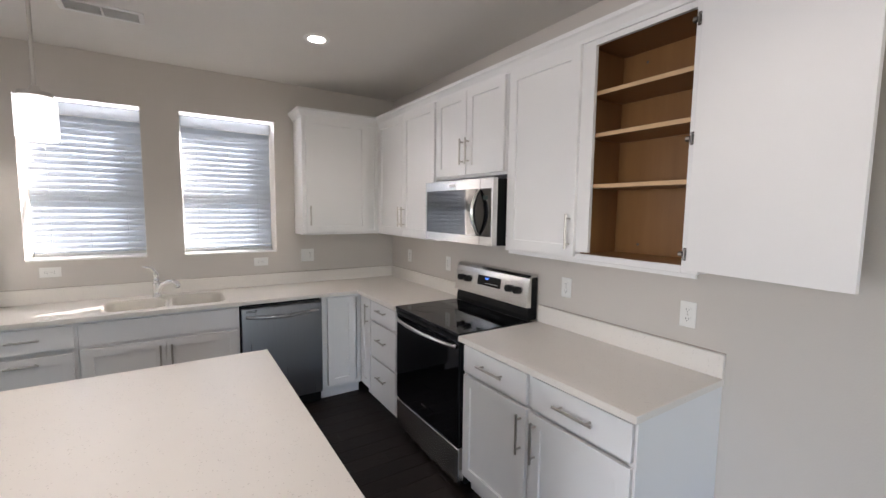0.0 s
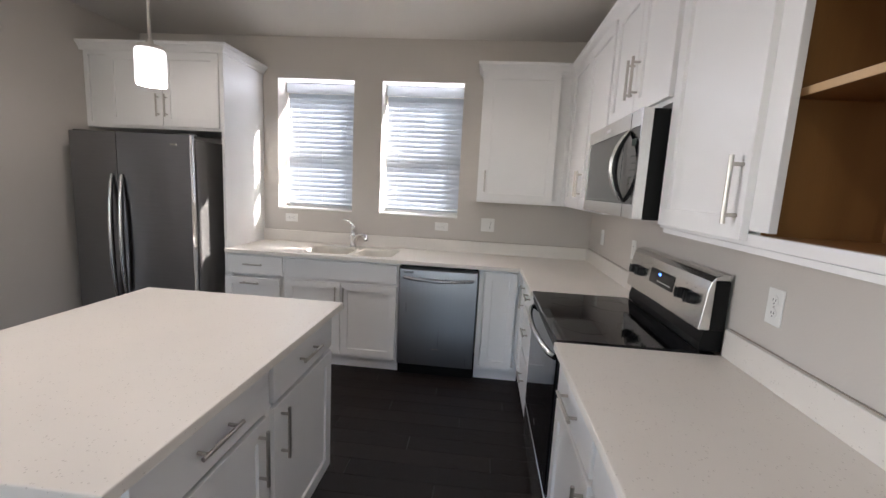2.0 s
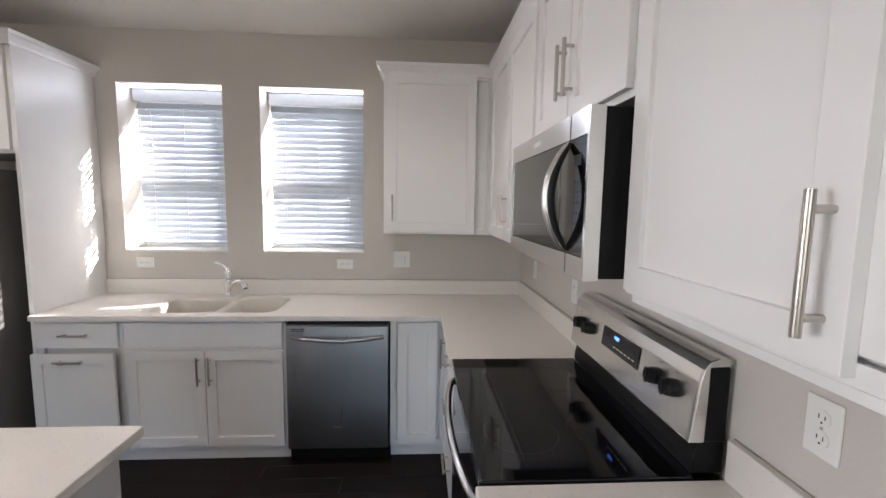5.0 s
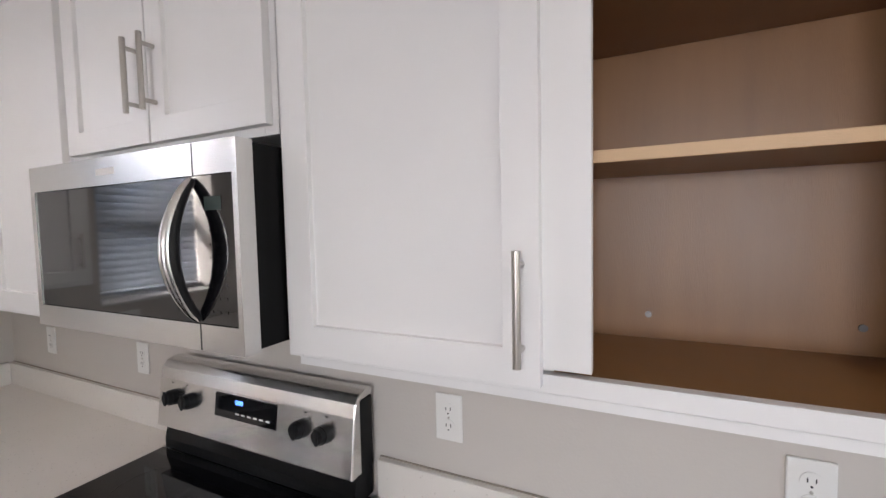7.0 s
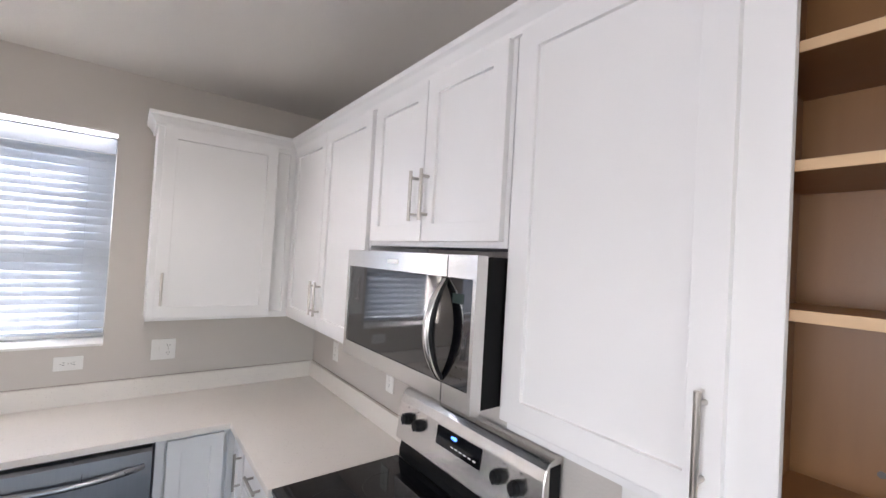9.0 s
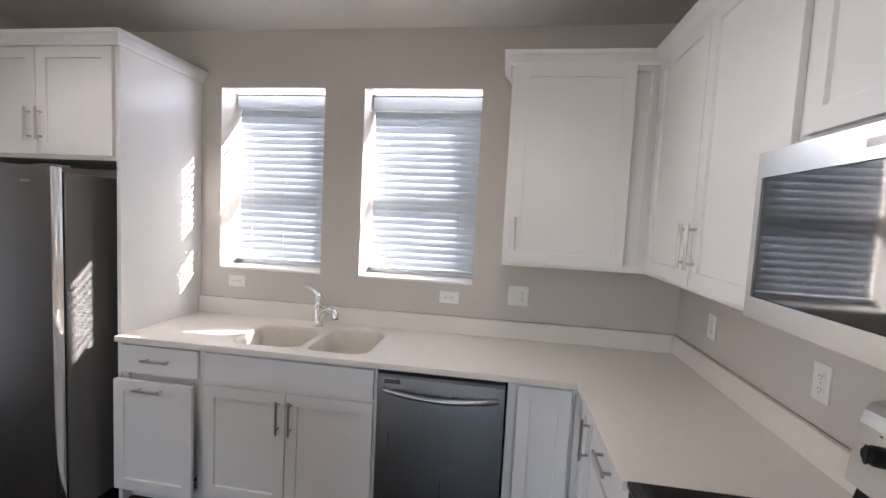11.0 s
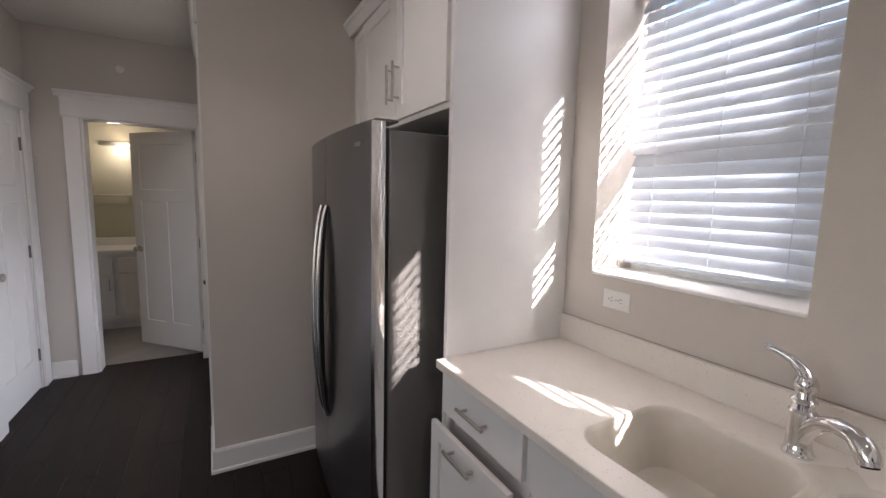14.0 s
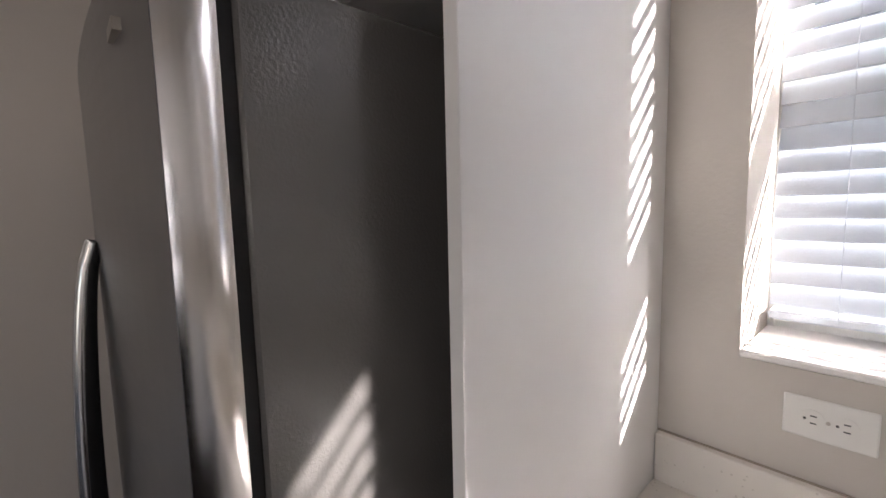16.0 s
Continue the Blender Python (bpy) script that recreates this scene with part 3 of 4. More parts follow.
# the tall double cabinet: one door shut, the other swung wide open
c = thing("wall_cabinet", EASTUP(1.931), "white wall cabinet with one door open on birch shelves", "cabinet", "wall cabinets")
w, s = 1.059, 0.036
OX0, OX1 = 0.570, 0.998
for name, q in (("side_board", (0.0005, 0.019, UZ0, 0.018, 0.284, UZ1)), ("side_board", (w - 0.018, 0.019, UZ0, w - 0.0005, 0.284, UZ1)), ("bottom_board", (0.0182, 0.019, UZ0, w - 0.0182, 0.284, UZ0 + 0.012)), ("top_board", (0.0182, 0.019, UZ1 - 0.012, w - 0.0182, 0.284, UZ1)), ("body", (0.0182, 0.019, UZ0 + 0.0122, 0.513, 0.284, UZ1 - 0.0122))):
    part(name, bx(B(), *q), WHITE, c)
bm = B()
for a in ((0.0005, UZ0, s, UZ1), (OX1, UZ0, w - 0.0005, UZ1), (0.493, UZ0 + s, OX0, UZ1 - s), (s, UZ0, OX1, UZ0 + s - 0.008), (s, UZ1 - s, OX1, UZ1)):
    bx(bm, a[0], 0, a[1], a[2], 0.019, a[3], 0.001)
part("face_frame", bm, WHITE, c)
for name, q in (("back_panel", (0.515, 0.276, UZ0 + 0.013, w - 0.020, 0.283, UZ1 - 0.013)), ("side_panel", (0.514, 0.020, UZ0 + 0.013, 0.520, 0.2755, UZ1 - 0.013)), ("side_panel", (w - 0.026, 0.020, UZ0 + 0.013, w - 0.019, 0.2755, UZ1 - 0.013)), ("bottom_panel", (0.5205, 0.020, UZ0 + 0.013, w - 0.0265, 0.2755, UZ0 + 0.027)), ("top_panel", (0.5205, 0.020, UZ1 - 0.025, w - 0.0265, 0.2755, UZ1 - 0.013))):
    part(name, bx(B(), *q), WOODIN, c, "brown birch-veneer cabinet lining, its colour darkened for shade")
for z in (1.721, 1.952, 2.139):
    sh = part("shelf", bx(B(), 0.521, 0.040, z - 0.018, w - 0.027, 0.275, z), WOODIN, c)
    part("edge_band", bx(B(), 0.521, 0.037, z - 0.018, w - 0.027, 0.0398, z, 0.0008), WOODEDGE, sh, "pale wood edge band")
for x, z in ((0.645, 1.44), (0.953, 1.44), (0.953, 2.29), (0.645, 2.29)):
    part("screw_cap", cyl(B(), (x, 0.2758, z), (x, 0.2735, z), 0.006, n=12), BRONZE, c)
front(c, "door", 0.026, UZ0 + 0.012, 0.502, UZ1 - 0.012, FY, (0.476, UZ0 + 0.131, True), 0.165)
leaf = front(c, "door", 0.0, 0.0, 0.472, UZ1 - UZ0 - 0.030, 0.0, (0.034, 0.117, True), 0.175)
leaf.matrix_local = pose(1.041, FY - 0.006, UZ0 + 0.018, 0, 0, 0) @ pose(0, 0, 0, 0, 0, 172) @ pose(-0.472, 0, 0)
HX = OX1 + 0.003
for z in (1.44, 1.866, 2.285):
    bm = bx(B(), HX + 0.002, -0.005, z - 0.024, HX + 0.014, -0.0005, z + 0.024, 0.002)
    bx(bm, HX - 0.016, -0.008, z - 0.009, HX + 0.006, 0.012, z + 0.009, 0.003)
    cyl(bm, (HX + 0.008, -0.007, z - 0.020), (HX + 0.008, -0.007, z + 0.020), 0.004, n=10)
    h = part("hinge", bm, BRONZE, c, "dark metal concealed hinge")
    part("hinge_arm", bx(B(), HX - 0.013, -0.0105, z - 0.0045, HX + 0.001, -0.0085, z + 0.0045, 0.001), NICKEL, h, "bright metal hinge arm")
    for q in (-0.016, 0.016):
        part("screw", cyl(B(), (HX + 0.011, -0.0052, z + q), (HX + 0.011, -0.0075, z + q), 0.0035, n=10), CHROME, h)

# crown moulding along the wall cabinets
CROWN = [(0.0, 2.352), (0.010, 2.352), (0.013, 2.368), (0.030, 2.392), (0.040, 2.400), (0.042, 2.418), (0.0, 2.420)]
structure("crown_moulding", sweep(B(), [(1.164, YW - 0.001), (1.164, 3.716), (1.854, 3.716), (1.854, 0.871), (XR - 0.001, 0.871)], CROWN), WHITE, "white crown moulding on top of the wall cabinets", "trim")
structure("crown_top", bx(B(), 1.857, 0.874, 2.366, XR - 0.002, 3.718, 2.376), WHITE, "white dust top of the wall cabinets", "trim")
structure("cabinet_light_rail", bx(B(), 1.858, 0.880, 1.352, 1.872, 1.905, 1.367), WHITE, "white rail under the wall cabinets", "trim")

# refrigerator surround
tagged(part("tall_panel", bx(B(), -0.770, 3.432, 0.002, -0.748, YW - 0.001, 2.366, 0.001), WHITE), "tall white side panel between refrigerator and worktop", "panel")
c = thing("fridge_cabinet", pose(XS + 0.002, 3.444, 0), "white two-door cabinet above the refrigerator", "cabinet", "wall cabinets")
w = -0.770 - XS - 0.003
carcass(c, w, 0.55, 1.795, 2.365)
front(c, "door", 0.205, 1.815, 0.648, 2.352, FY, (0.617, 1.965, True))
front(c, "door", 0.654, 1.815, 1.095, 2.352, FY, (0.685, 1.965, True))
structure("fridge_crown", sweep(B(), [(XS + 0.001, 3.424), (-0.747, 3.424), (-0.747, YW - 0.001)], CROWN), WHITE, "white crown moulding above the refrigerator cabinet", "trim")
structure("fridge_dust_top", bx(B(), XS + 0.002, 3.427, 2.367, -0.750, YW - 0.002, 2.377), WHITE, "white top of the refrigerator cabinet", "trim")
# ---- sink and tap ----
def rounded(x0, x1, y0, y1, r, n=8):
    pts = []
    for cx, cy, a in ((x1 - r, y1 - r, 0), (x0 + r, y1 - r, 90), (x0 + r, y0 + r, 180), (x1 - r, y0 + r, 270)):
        for k in range(n + 1):
            t = radians(a + 90 * k / n)
            pts.append((cx + r * math.cos(t), cy + r * math.sin(t)))
    return pts


def bowl(bm, cell, hole, depth, dip_x):
    x0, x1, y0, y1 = cell
    a0, a1, b0, b1 = hole
    ring = rounded(a0, a1, b0, b1, 0.075)
    cx, cy = (a0 + a1) / 2, (b0 + b1) / 2
    outer = []
    for x, y in ring:
        dx, dy = x - cx, y - cy
        k = min((x1 - cx) / dx if dx > 1e-6 else ((x0 - cx) / dx if dx < -1e-6 else 9), (y1 - cy) / dy if dy > 1e-6 else ((y0 - cy) / dy if dy < -1e-6 else 9))
        outer.append((cx + dx * k, cy + dy * k))

    def level(x, y, z):
        near = max(0.0, 1 - abs(x - dip_x) / 0.06) * max(0.0, min(1.0, (y - 3.47) / 0.06)) * max(0.0, min(1.0, (3.885 - y) / 0.06))
        return z - 0.022 * near * near

    loops = [[bm.verts.new((x, y, level(x, y, 0.914))) for x, y in outer], [bm.verts.new((x, y, level(x, y, 0.914))) for x, y in ring]]
    for inset, z in ((0.004, 0.911), (0.010, 0.900), (0.016, 0.80), (0.024, 0.914 - depth + 0.03), (0.045, 0.914 - depth + 0.008), (0.08, 0.914 - depth)):
        loops.append([bm.verts.new((x, y, level(x, y, z) if z > 0.85 else z)) for x, y in rounded(a0 + inset, a1 - inset, b0 + inset, b1 - inset, max(0.03, 0.075 - inset * 0.4))])
    for k, (p, q) in enumerate(zip(loops, loops[1:])):
        m = len(p)
        for i in range(m):
            f = bm.faces.new((p[i], p[(i + 1) % m], q[(i + 1) % m], q[i]))
            f.material_index = 1 if k == 0 and abs(f.calc_center_median().x - dip_x) > 0.03 else 0
    bm.faces.new(loops[-1][::-1])


bm = B()
bowl(bm, (-0.205, 0.196, 3.450, 3.915), (-0.186, 0.180, 3.468, 3.838), 0.20, 0.196)
bowl(bm, (0.196, 0.570, 3.450, 3.915), (0.212, 0.548, 3.468, 3.880), 0.18, 0.196)
sink = tagged(part("kitchen_sink", bm, SINKMAT, None, "", True), "cream double-bowl integrated sink set in the worktop", "sink")
sink.data.materials.append(QUARTZ)
for x, y, z in ((-0.01, 3.66, 0.714), (0.365, 3.665, 0.734)):
    bm = lathe(B(), [(0.0, 0.002), (0.020, 0.002), (0.030, 0.006), (0.042, 0.004), (0.044, 0.001)], (x, y, z), 24)
    part("drain", bm, CHROME, sink, "chrome basket drain", True)

part("stopper", lathe(B(), [(0.0, 0.034), (0.008, 0.033), (0.009, 0.020), (0.026, 0.016), (0.030, 0.008), (0.030, 0.004), (0.0, 0.003)], (-0.01, 3.66, 0.715), 20), BLACKPLASTIC, sink, "black rubber sink stopper", True)

tap = thing("kitchen_faucet", pose(0.118, 3.880, 0.914), "chrome single-lever kitchen faucet behind the sink", "faucet")
part("body", lathe(B(), [(0.0, 0.0), (0.031, 0.0), (0.031, 0.005), (0.027, 0.010), (0.0245, 0.04), (0.026, 0.085), (0.028, 0.098), (0.028, 0.104), (0.0225, 0.110), (0.0215, 0.122), (0.026, 0.126), (0.026, 0.131), (0.020, 0.137), (0.018, 0.150), (0.023, 0.160), (0.024, 0.172), (0.018, 0.186), (0.0, 0.190)]), CHROME, tap, "", True)
part("spout", tube(B(), [(0.004, -0.003, 0.030), (0.018, -0.012, 0.070), (0.042, -0.026, 0.100), (0.075, -0.045, 0.116), (0.105, -0.062, 0.116), (0.124, -0.073, 0.104)], [0.017, 0.018, 0.018, 0.0175, 0.018, 0.0185], 18), CHROME, tap, "", True)
head = part("spray_head", tube(B(), [(0.116, -0.068, 0.112), (0.124, -0.073, 0.104), (0.133, -0.078, 0.090), (0.138, -0.081, 0.076)], [0.020, 0.0215, 0.0215, 0.019], 18), CHROME, tap, "", True)
part("nozzle", tube(B(), [(0.138, -0.081, 0.0765), (0.1395, -0.082, 0.072)], [0.015, 0.014], 14), BLACKPLASTIC, head, "black nozzle ring", True)
part("lever", tube(B(), [(0.0, 0.0, 0.178), (-0.010, -0.003, 0.200), (-0.030, -0.008, 0.220), (-0.058, -0.013, 0.232), (-0.082, -0.016, 0.236)], [0.015, 0.013, 0.010, 0.0085, 0.006], 14), CHROME, tap, "", True)


# ---- range ----
RY0, RY1 = 1.925, 2.705
r = thing("electric_range", pose(0, 0, 0), "stainless and black glass freestanding electric range", "range")
part("body", bx(B(), 1.590, RY0 + 0.002, 0.03, XR - 0.012, RY1 - 0.002, 0.900), BLACK, r)
cook = part("cooktop", bx(B(), 1.532, RY0, 0.900, 2.050, RY1, 0.919, 0.004, 2), BLACKGLASS, r, "black ceramic glass cooktop")
for x, y, q in ((1.68, 2.13, 0.105), (1.68, 2.51, 0.085), (1.90, 2.14, 0.080), (1.90, 2.50, 0.105)):
    bm = lathe(B(), [(q, 0.0), (q, 0.0003), (q - 0.002, 0.0003), (q - 0.002, 0.0)], (x, y, 0.9192), 48)
    part("burner_ring", bm, GREYGLASS, cook)
door = part("oven_door", bx(B(), 1.540, RY0 + 0.006, 0.262, 1.588, RY1 - 0.006, 0.868, 0.006, 2), BLACKGLASS, r, "black glass oven door")
part("door_cap", bx(B(), 1.537, RY0 + 0.004, 0.870, 1.588, RY1 - 0.004, 0.897, 0.003), BLACK, r)
bm = B()
n = 24
pts = [(1.538 - 0.045 * math.sin(math.pi * k / n) ** 0.6, RY0 + 0.03 + (RY1 - RY0 - 0.06) * k / n, 0.838) for k in range(n + 1)]
tube(bm, pts, 0.0125, 12)
part("handle", bm, STEELH, door, "curved stainless oven handle", True)
part("emblem", bx(B(), 1.5385, 2.285, 0.345, 1.5398, 2.345, 0.357), STEELH, door)
part("storage_drawer", bx(B(), 1.540, RY0 + 0.006, 0.045, 1.588, RY1 - 0.006, 0.252, 0.006, 2), STEELH, r, "stainless storage drawer")
bm = B()
prof = [(2.050, 0.919), (2.050, 0.950), (2.062, 1.000), (XR - 0.012, 1.000), (XR - 0.012, 0.919)]
extrude_profile(bm, prof, RY0 + 0.012, RY1 - 0.012, "y")
bx(bm, 2.072, RY0 + 0.006, 1.000, XR - 0.012, RY1 - 0.006, 1.186, 0.004)
back = part("backguard", bm, BLACK, r, "black enamel backguard")
bm = B()
prof = [(2.032, 1.000), (2.050, 1.150), (2.058, 1.182), (2.072, 1.200), (2.095, 1.208), (XR - 0.014, 1.206), (XR - 0.014, 1.188), (2.075, 1.186), (2.074, 1.000)]
extrude_profile(bm, prof, RY0 + 0.004, RY1 - 0.004, "y")
panel = part("control_panel", bm, STEELH, r, "brushed stainless control panel")
bevels = panel.modifiers.new("eased", "BEVEL")
bevels.width, bevels.segments, bevels.limit_method = 0.004, 2, "ANGLE"
SL = math.atan2(0.018, 0.150)


def on_panel(y, z, out=0.0):
    return (2.032 + (z - 1.0) * 0.12 - out * math.cos(SL), y, z + out * math.sin(SL))


for y in (2.625, 2.545, 2.098, 2.022):
    a, b, e = on_panel(y, 1.098), on_panel(y, 1.098, 0.016), on_panel(y, 1.098, 0.028)
    k = cyl(B(), a, b, 0.024, 0.023, 24)
    cyl(k, b, e, 0.021, 0.018, 24)
    z0, z1 = on_panel(y, 1.076, 0.028), on_panel(y, 1.120, 0.034)
    bx(k, z1[0], y - 0.006, z0[2], z0[0] + 0.002, y + 0.006, z1[2], 0.002)
    part("knob", k, BLACKPLASTIC, panel, "black plastic knob", True)
dsp = bx(B(), -0.002, -0.122, -0.034, 0.002, 0.122, 0.034, 0.001)
d = part("display", dsp, BLACKGLASS, panel, "black display with blue digits")
d.matrix_local = Matrix.Translation(on_panel(2.308, 1.110, 0.001)) @ pose(0, 0, 0, 0, math.degrees(SL), 0)


def digits(text, parent, m, size, mat):
    cu = bpy.data.curves.new("digits", "FONT")
    cu.body, cu.size, cu.extrude, cu.align_x = text, size, 0.0002, "CENTER"
    tmp = bpy.data.objects.new("digits", cu)
    me = bpy.data.meshes.new_from_object(tmp)
    bpy.data.objects.remove(tmp)
    me.materials.append(mat)
    ob = new("digits", me)
    ob.parent = parent
    ob.matrix_local = m
    return ob


digits("0:00", d, pose(-0.0025, 0.02, 0.010, 90, 0, -90), 0.018, BLUELED)
for k in range(6):
    part("button_mark", bx(B(), -0.0026, -0.100 + 0.024 * k, -0.018, -0.0022, -0.086 + 0.024 * k, -0.014), PLATE, d)
for y in (2.60, 2.05):
    for k in (-1, 1):
        q = on_panel(y + 0.035 * k, 1.14, 0.0004)
        part("dial_mark", bx(B(), q[0] - 0.0003, q[1] - 0.004, q[2], q[0] + 0.0003, q[1] + 0.004, q[2] + 0.003), SLOT, panel)
for x in (1.62, 2.08):
    for y in (RY0 + 0.05, RY1 - 0.05):
        part("foot", cyl(B(), (x, y, 0.0), (x, y, 0.032), 0.018, n=12), BLACKPLASTIC, r)

# ---- microwave ----
MY0, MY1, MZ0, MZ1 = 1.929, 2.670, 1.391, 1.780
mw = thing("microwave", pose(0.013, 0.004, 0), "stainless over-the-range microwave under the wall cabinet", "microwave")
bm = bx(B(), 1.778, MY0 + 0.004, MZ0 + 0.004, XR - 0.026, MY1 - 0.004, MZ1 - 0.002, 0.002)
part("body", bm, BLACK, mw, "black microwave case")
bm = B()
for a in ((MY0, MZ0, 1.942, MZ1), (2.650, MZ0, MY1, MZ1), (1.942, 1.720, 2.650, MZ1), (1.942, MZ0, 2.650, 1.442)):
    bx(bm, 1.742, a[0], a[1], 1.777, a[2], a[3])
bmesh.ops.remove_doubles(bm, verts=bm.verts, dist=1e-5)
door = part("door", bm, STEELH, mw, "brushed stainless door frame")
part("glass", bx(B(), 1.744, 1.9425, 1.4425, 1.776, 2.6495, 1.7195, 0.001), MWGLASS, door)
part("window", bx(B(), 1.7432, 2.112, 1.462, 1.7438, 2.636, 1.676), GREYGLASS, door, "grey tinted viewing window")
for a, b in ((MZ0 + 0.001, 1.442), (1.720, MZ1 - 0.001)):
    part("seam", bx(B(), 1.7412, 2.0455, a, 1.7425, 2.0475, b), SLOT, door)
bm = B()
n = 20
pts = [(1.742 - 0.052 * math.sin(math.pi * k / n) ** 0.75, 2.052, 1.712 - 0.262 * k / n) for k in range(n + 1)]
tube(bm, pts, [0.007 + 0.006 * math.sin(math.pi * k / n) for k in range(n + 1)], 12)
h = part("handle", bm, STEELH, door, "bowed stainless handle", True)
back_of_grip = [(min(x + 0.006, 1.7435), y - 0.003, z) for x, y, z in pts]
part("grip_backing", tube(B(), back_of_grip, [0.006 + 0.0075 * math.sin(math.pi * k / n) for k in range(n + 1)], 12), BLACKPLASTIC, h, "black inner side of the grip", True)
part("emblem", bx(B(), 1.7412, 2.300, 1.742, 1.7425, 2.370, 1.756), PLATE, door)
part("clock", bx(B(), 1.7430, 1.975, 1.655, 1.7438, 2.020, 1.680), GREENLED, door, "dim green clock display")
for i in range(7):
    for j in range(3):
        part("key_mark", bx(B(), 1.7432, 1.970 + 0.020 * j, 1.465 + 0.025 * i, 1.7438, 1.980 + 0.020 * j, 1.470 + 0.025 * i), GREYGLASS, door)
part("vent_grille", bx(B(), 1.80, MY0 + 0.05, MZ0 - 0.004, 2.08, MY1 - 0.05, MZ0 + 0.003), BLACKPLASTIC, mw)

# ---- dishwasher ----
dw = thing("dishwasher", pose(0.630, 3.434, 0), "stainless built-in dishwasher beside the sink cabinet", "dishwasher")
w = 0.592
part("tub", bx(B(), 0.003, 0.02, 0.012, w - 0.003, 0.55, 0.872), BLACK, dw)
bm = B()
prof = [(-0.030, 0.105), (-0.034, 0.115), (-0.0355, 0.40), (-0.0355, 0.62), (-0.034, 0.75), (-0.030, 0.845), (-0.018, 0.858), (0.018, 0.858), (0.018, 0.105)]
extrude_profile(bm, prof, 0.005, w - 0.005, "x")
door = part("door", bm, DWSTEEL, dw, "brushed stainless door", True)
part("kick_plate", bx(B(), 0.005, 0.03, 0.004, w - 0.005, 0.045, 0.10), BLACK, dw)
n = 20
bm = tube(B(), [(0.035 + (w - 0.07) * k / n, -0.030 - 0.040 * math.sin(math.pi * k / n) ** 0.5, 0.788 - 0.012 * math.sin(math.pi * k / n)) for k in range(n + 1)], 0.0125, 12)
part("handle", bm, DWSTEEL, door, "curved stainless bar handle", True)
part("vent", bx(bx(B(), 0.035, -0.0375, 0.822, 0.11, -0.028, 0.826), 0.035, -0.0375, 0.832, 0.11, -0.028, 0.836), SLOT, door)
part("emblem", bx(B(), 0.27, -0.0372, 0.235, 0.32, -0.032, 0.243), NICKEL, door)

# ---- refrigerator ----
fx0, fx1, fz = -1.772, -0.852, 1.736
fr = thing("refrigerator", pose(0, 0, 0), "dark stainless side-by-side refrigerator in its alcove", "refrigerator")
part("case", bx(B(), fx0 + 0.006, 3.2490, 0.035, fx1, 3.965, fz - 0.026, 0.004), FRIDGESIDE, fr, "dark grey textured case")
part("gasket", bx(B(), fx0 + 0.012, 3.2340, 0.06, fx1 - 0.006, 3.2490, fz - 0.02), BLACKPLASTIC, fr)
seam = -1.388
for x0, x1, hx in ((fx0, seam - 0.003, seam - 0.040), (seam + 0.003, fx1 + 0.002, seam + 0.040)):
    bm = B()
    prof = []
    n = 10
    for k in range(n + 1):
        u = x0 + (x1 - x0) * k / n
        t = (u - fx0) / (fx1 - fx0)
        prof.append((u, 3.1830 - 0.024 * (1 - (2 * t - 1) ** 2)))
    prof += [(x1, 3.2335), (x0, 3.2335)]
    rings = [[bm.verts.new((a, b, z)) for a, b in prof] for z in (0.075, fz)]
    k = len(prof)
    for i in range(k):
        bm.faces.new((rings[0][i], rings[0][(i + 1) % k], rings[1][(i + 1) % k], rings[1][i]))
    bm.faces.new(rings[0][::-1])
    bm.faces.new(rings[1])
    door = part("door", bm, FRIDGESTEEL, fr, "brushed dark stainless door")
    n = 24
    bm = tube(B(), [(hx, 3.1530 - 0.040 * math.sin(math.pi * k / n) ** 0.6, 1.44 - 0.97 * k / n) for k in range(n + 1)], [0.009 + 0.006 * math.sin(math.pi * k / n) for k in range(n + 1)], 12)
    h = part("handle", bm, STEEL, door, "long bowed steel handle", True)
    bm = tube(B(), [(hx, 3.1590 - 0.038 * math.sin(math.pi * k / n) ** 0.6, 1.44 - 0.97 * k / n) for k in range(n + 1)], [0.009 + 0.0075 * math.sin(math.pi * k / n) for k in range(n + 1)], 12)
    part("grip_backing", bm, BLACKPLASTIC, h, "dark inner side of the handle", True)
n = 8
prof = [(fx1 + 0.002, 3.2335), (fx1 + 0.002, 3.184)]
prof += [(fx1 + 0.003 + 0.003 * math.sin(math.pi * k / n) ** 0.7, 3.184 + 0.0495 * k / n) for k in range(n + 1)]
bm = B()
rings = [[bm.verts.new((a, b, z)) for a, b in prof] for z in (0.076, fz - 0.002)]
k = len(prof)
for i in range(k):
    bm.faces.new((rings[0][i], rings[0][(i + 1) % k], rings[1][(i + 1) % k], rings[1][i]))
bm.faces.new(rings[0][::-1])
bm.faces.new(rings[1])
part("edge_strip", bm, DOOREDGE, fr, "rounded steel door edge, coloured paler for mirrored window light", True)
part("emblem", bx(B(), -0.985, 3.1670, 1.660, -0.940, 3.1790, 1.672), NICKEL, fr)
for x in (fx1 - 0.11, fx0 + 0.01):
    part("hinge_cover", bx(B(), x, 3.2020, fz + 0.0005, x + 0.10, 3.2870, fz + 0.010, 0.003), FRIDGESIDE, fr)
part("kick_grille", bx(B(), fx0 + 0.02, 3.2020, 0.0, fx1 - 0.01, 3.2490, 0.065, 0.004), BLACKPLASTIC, fr)
part("foot", bx(B(), fx1 - 0.09, 3.1920, 0.0, fx1 - 0.005, 3.2470, 0.05, 0.006), FRIDGESIDE, fr)

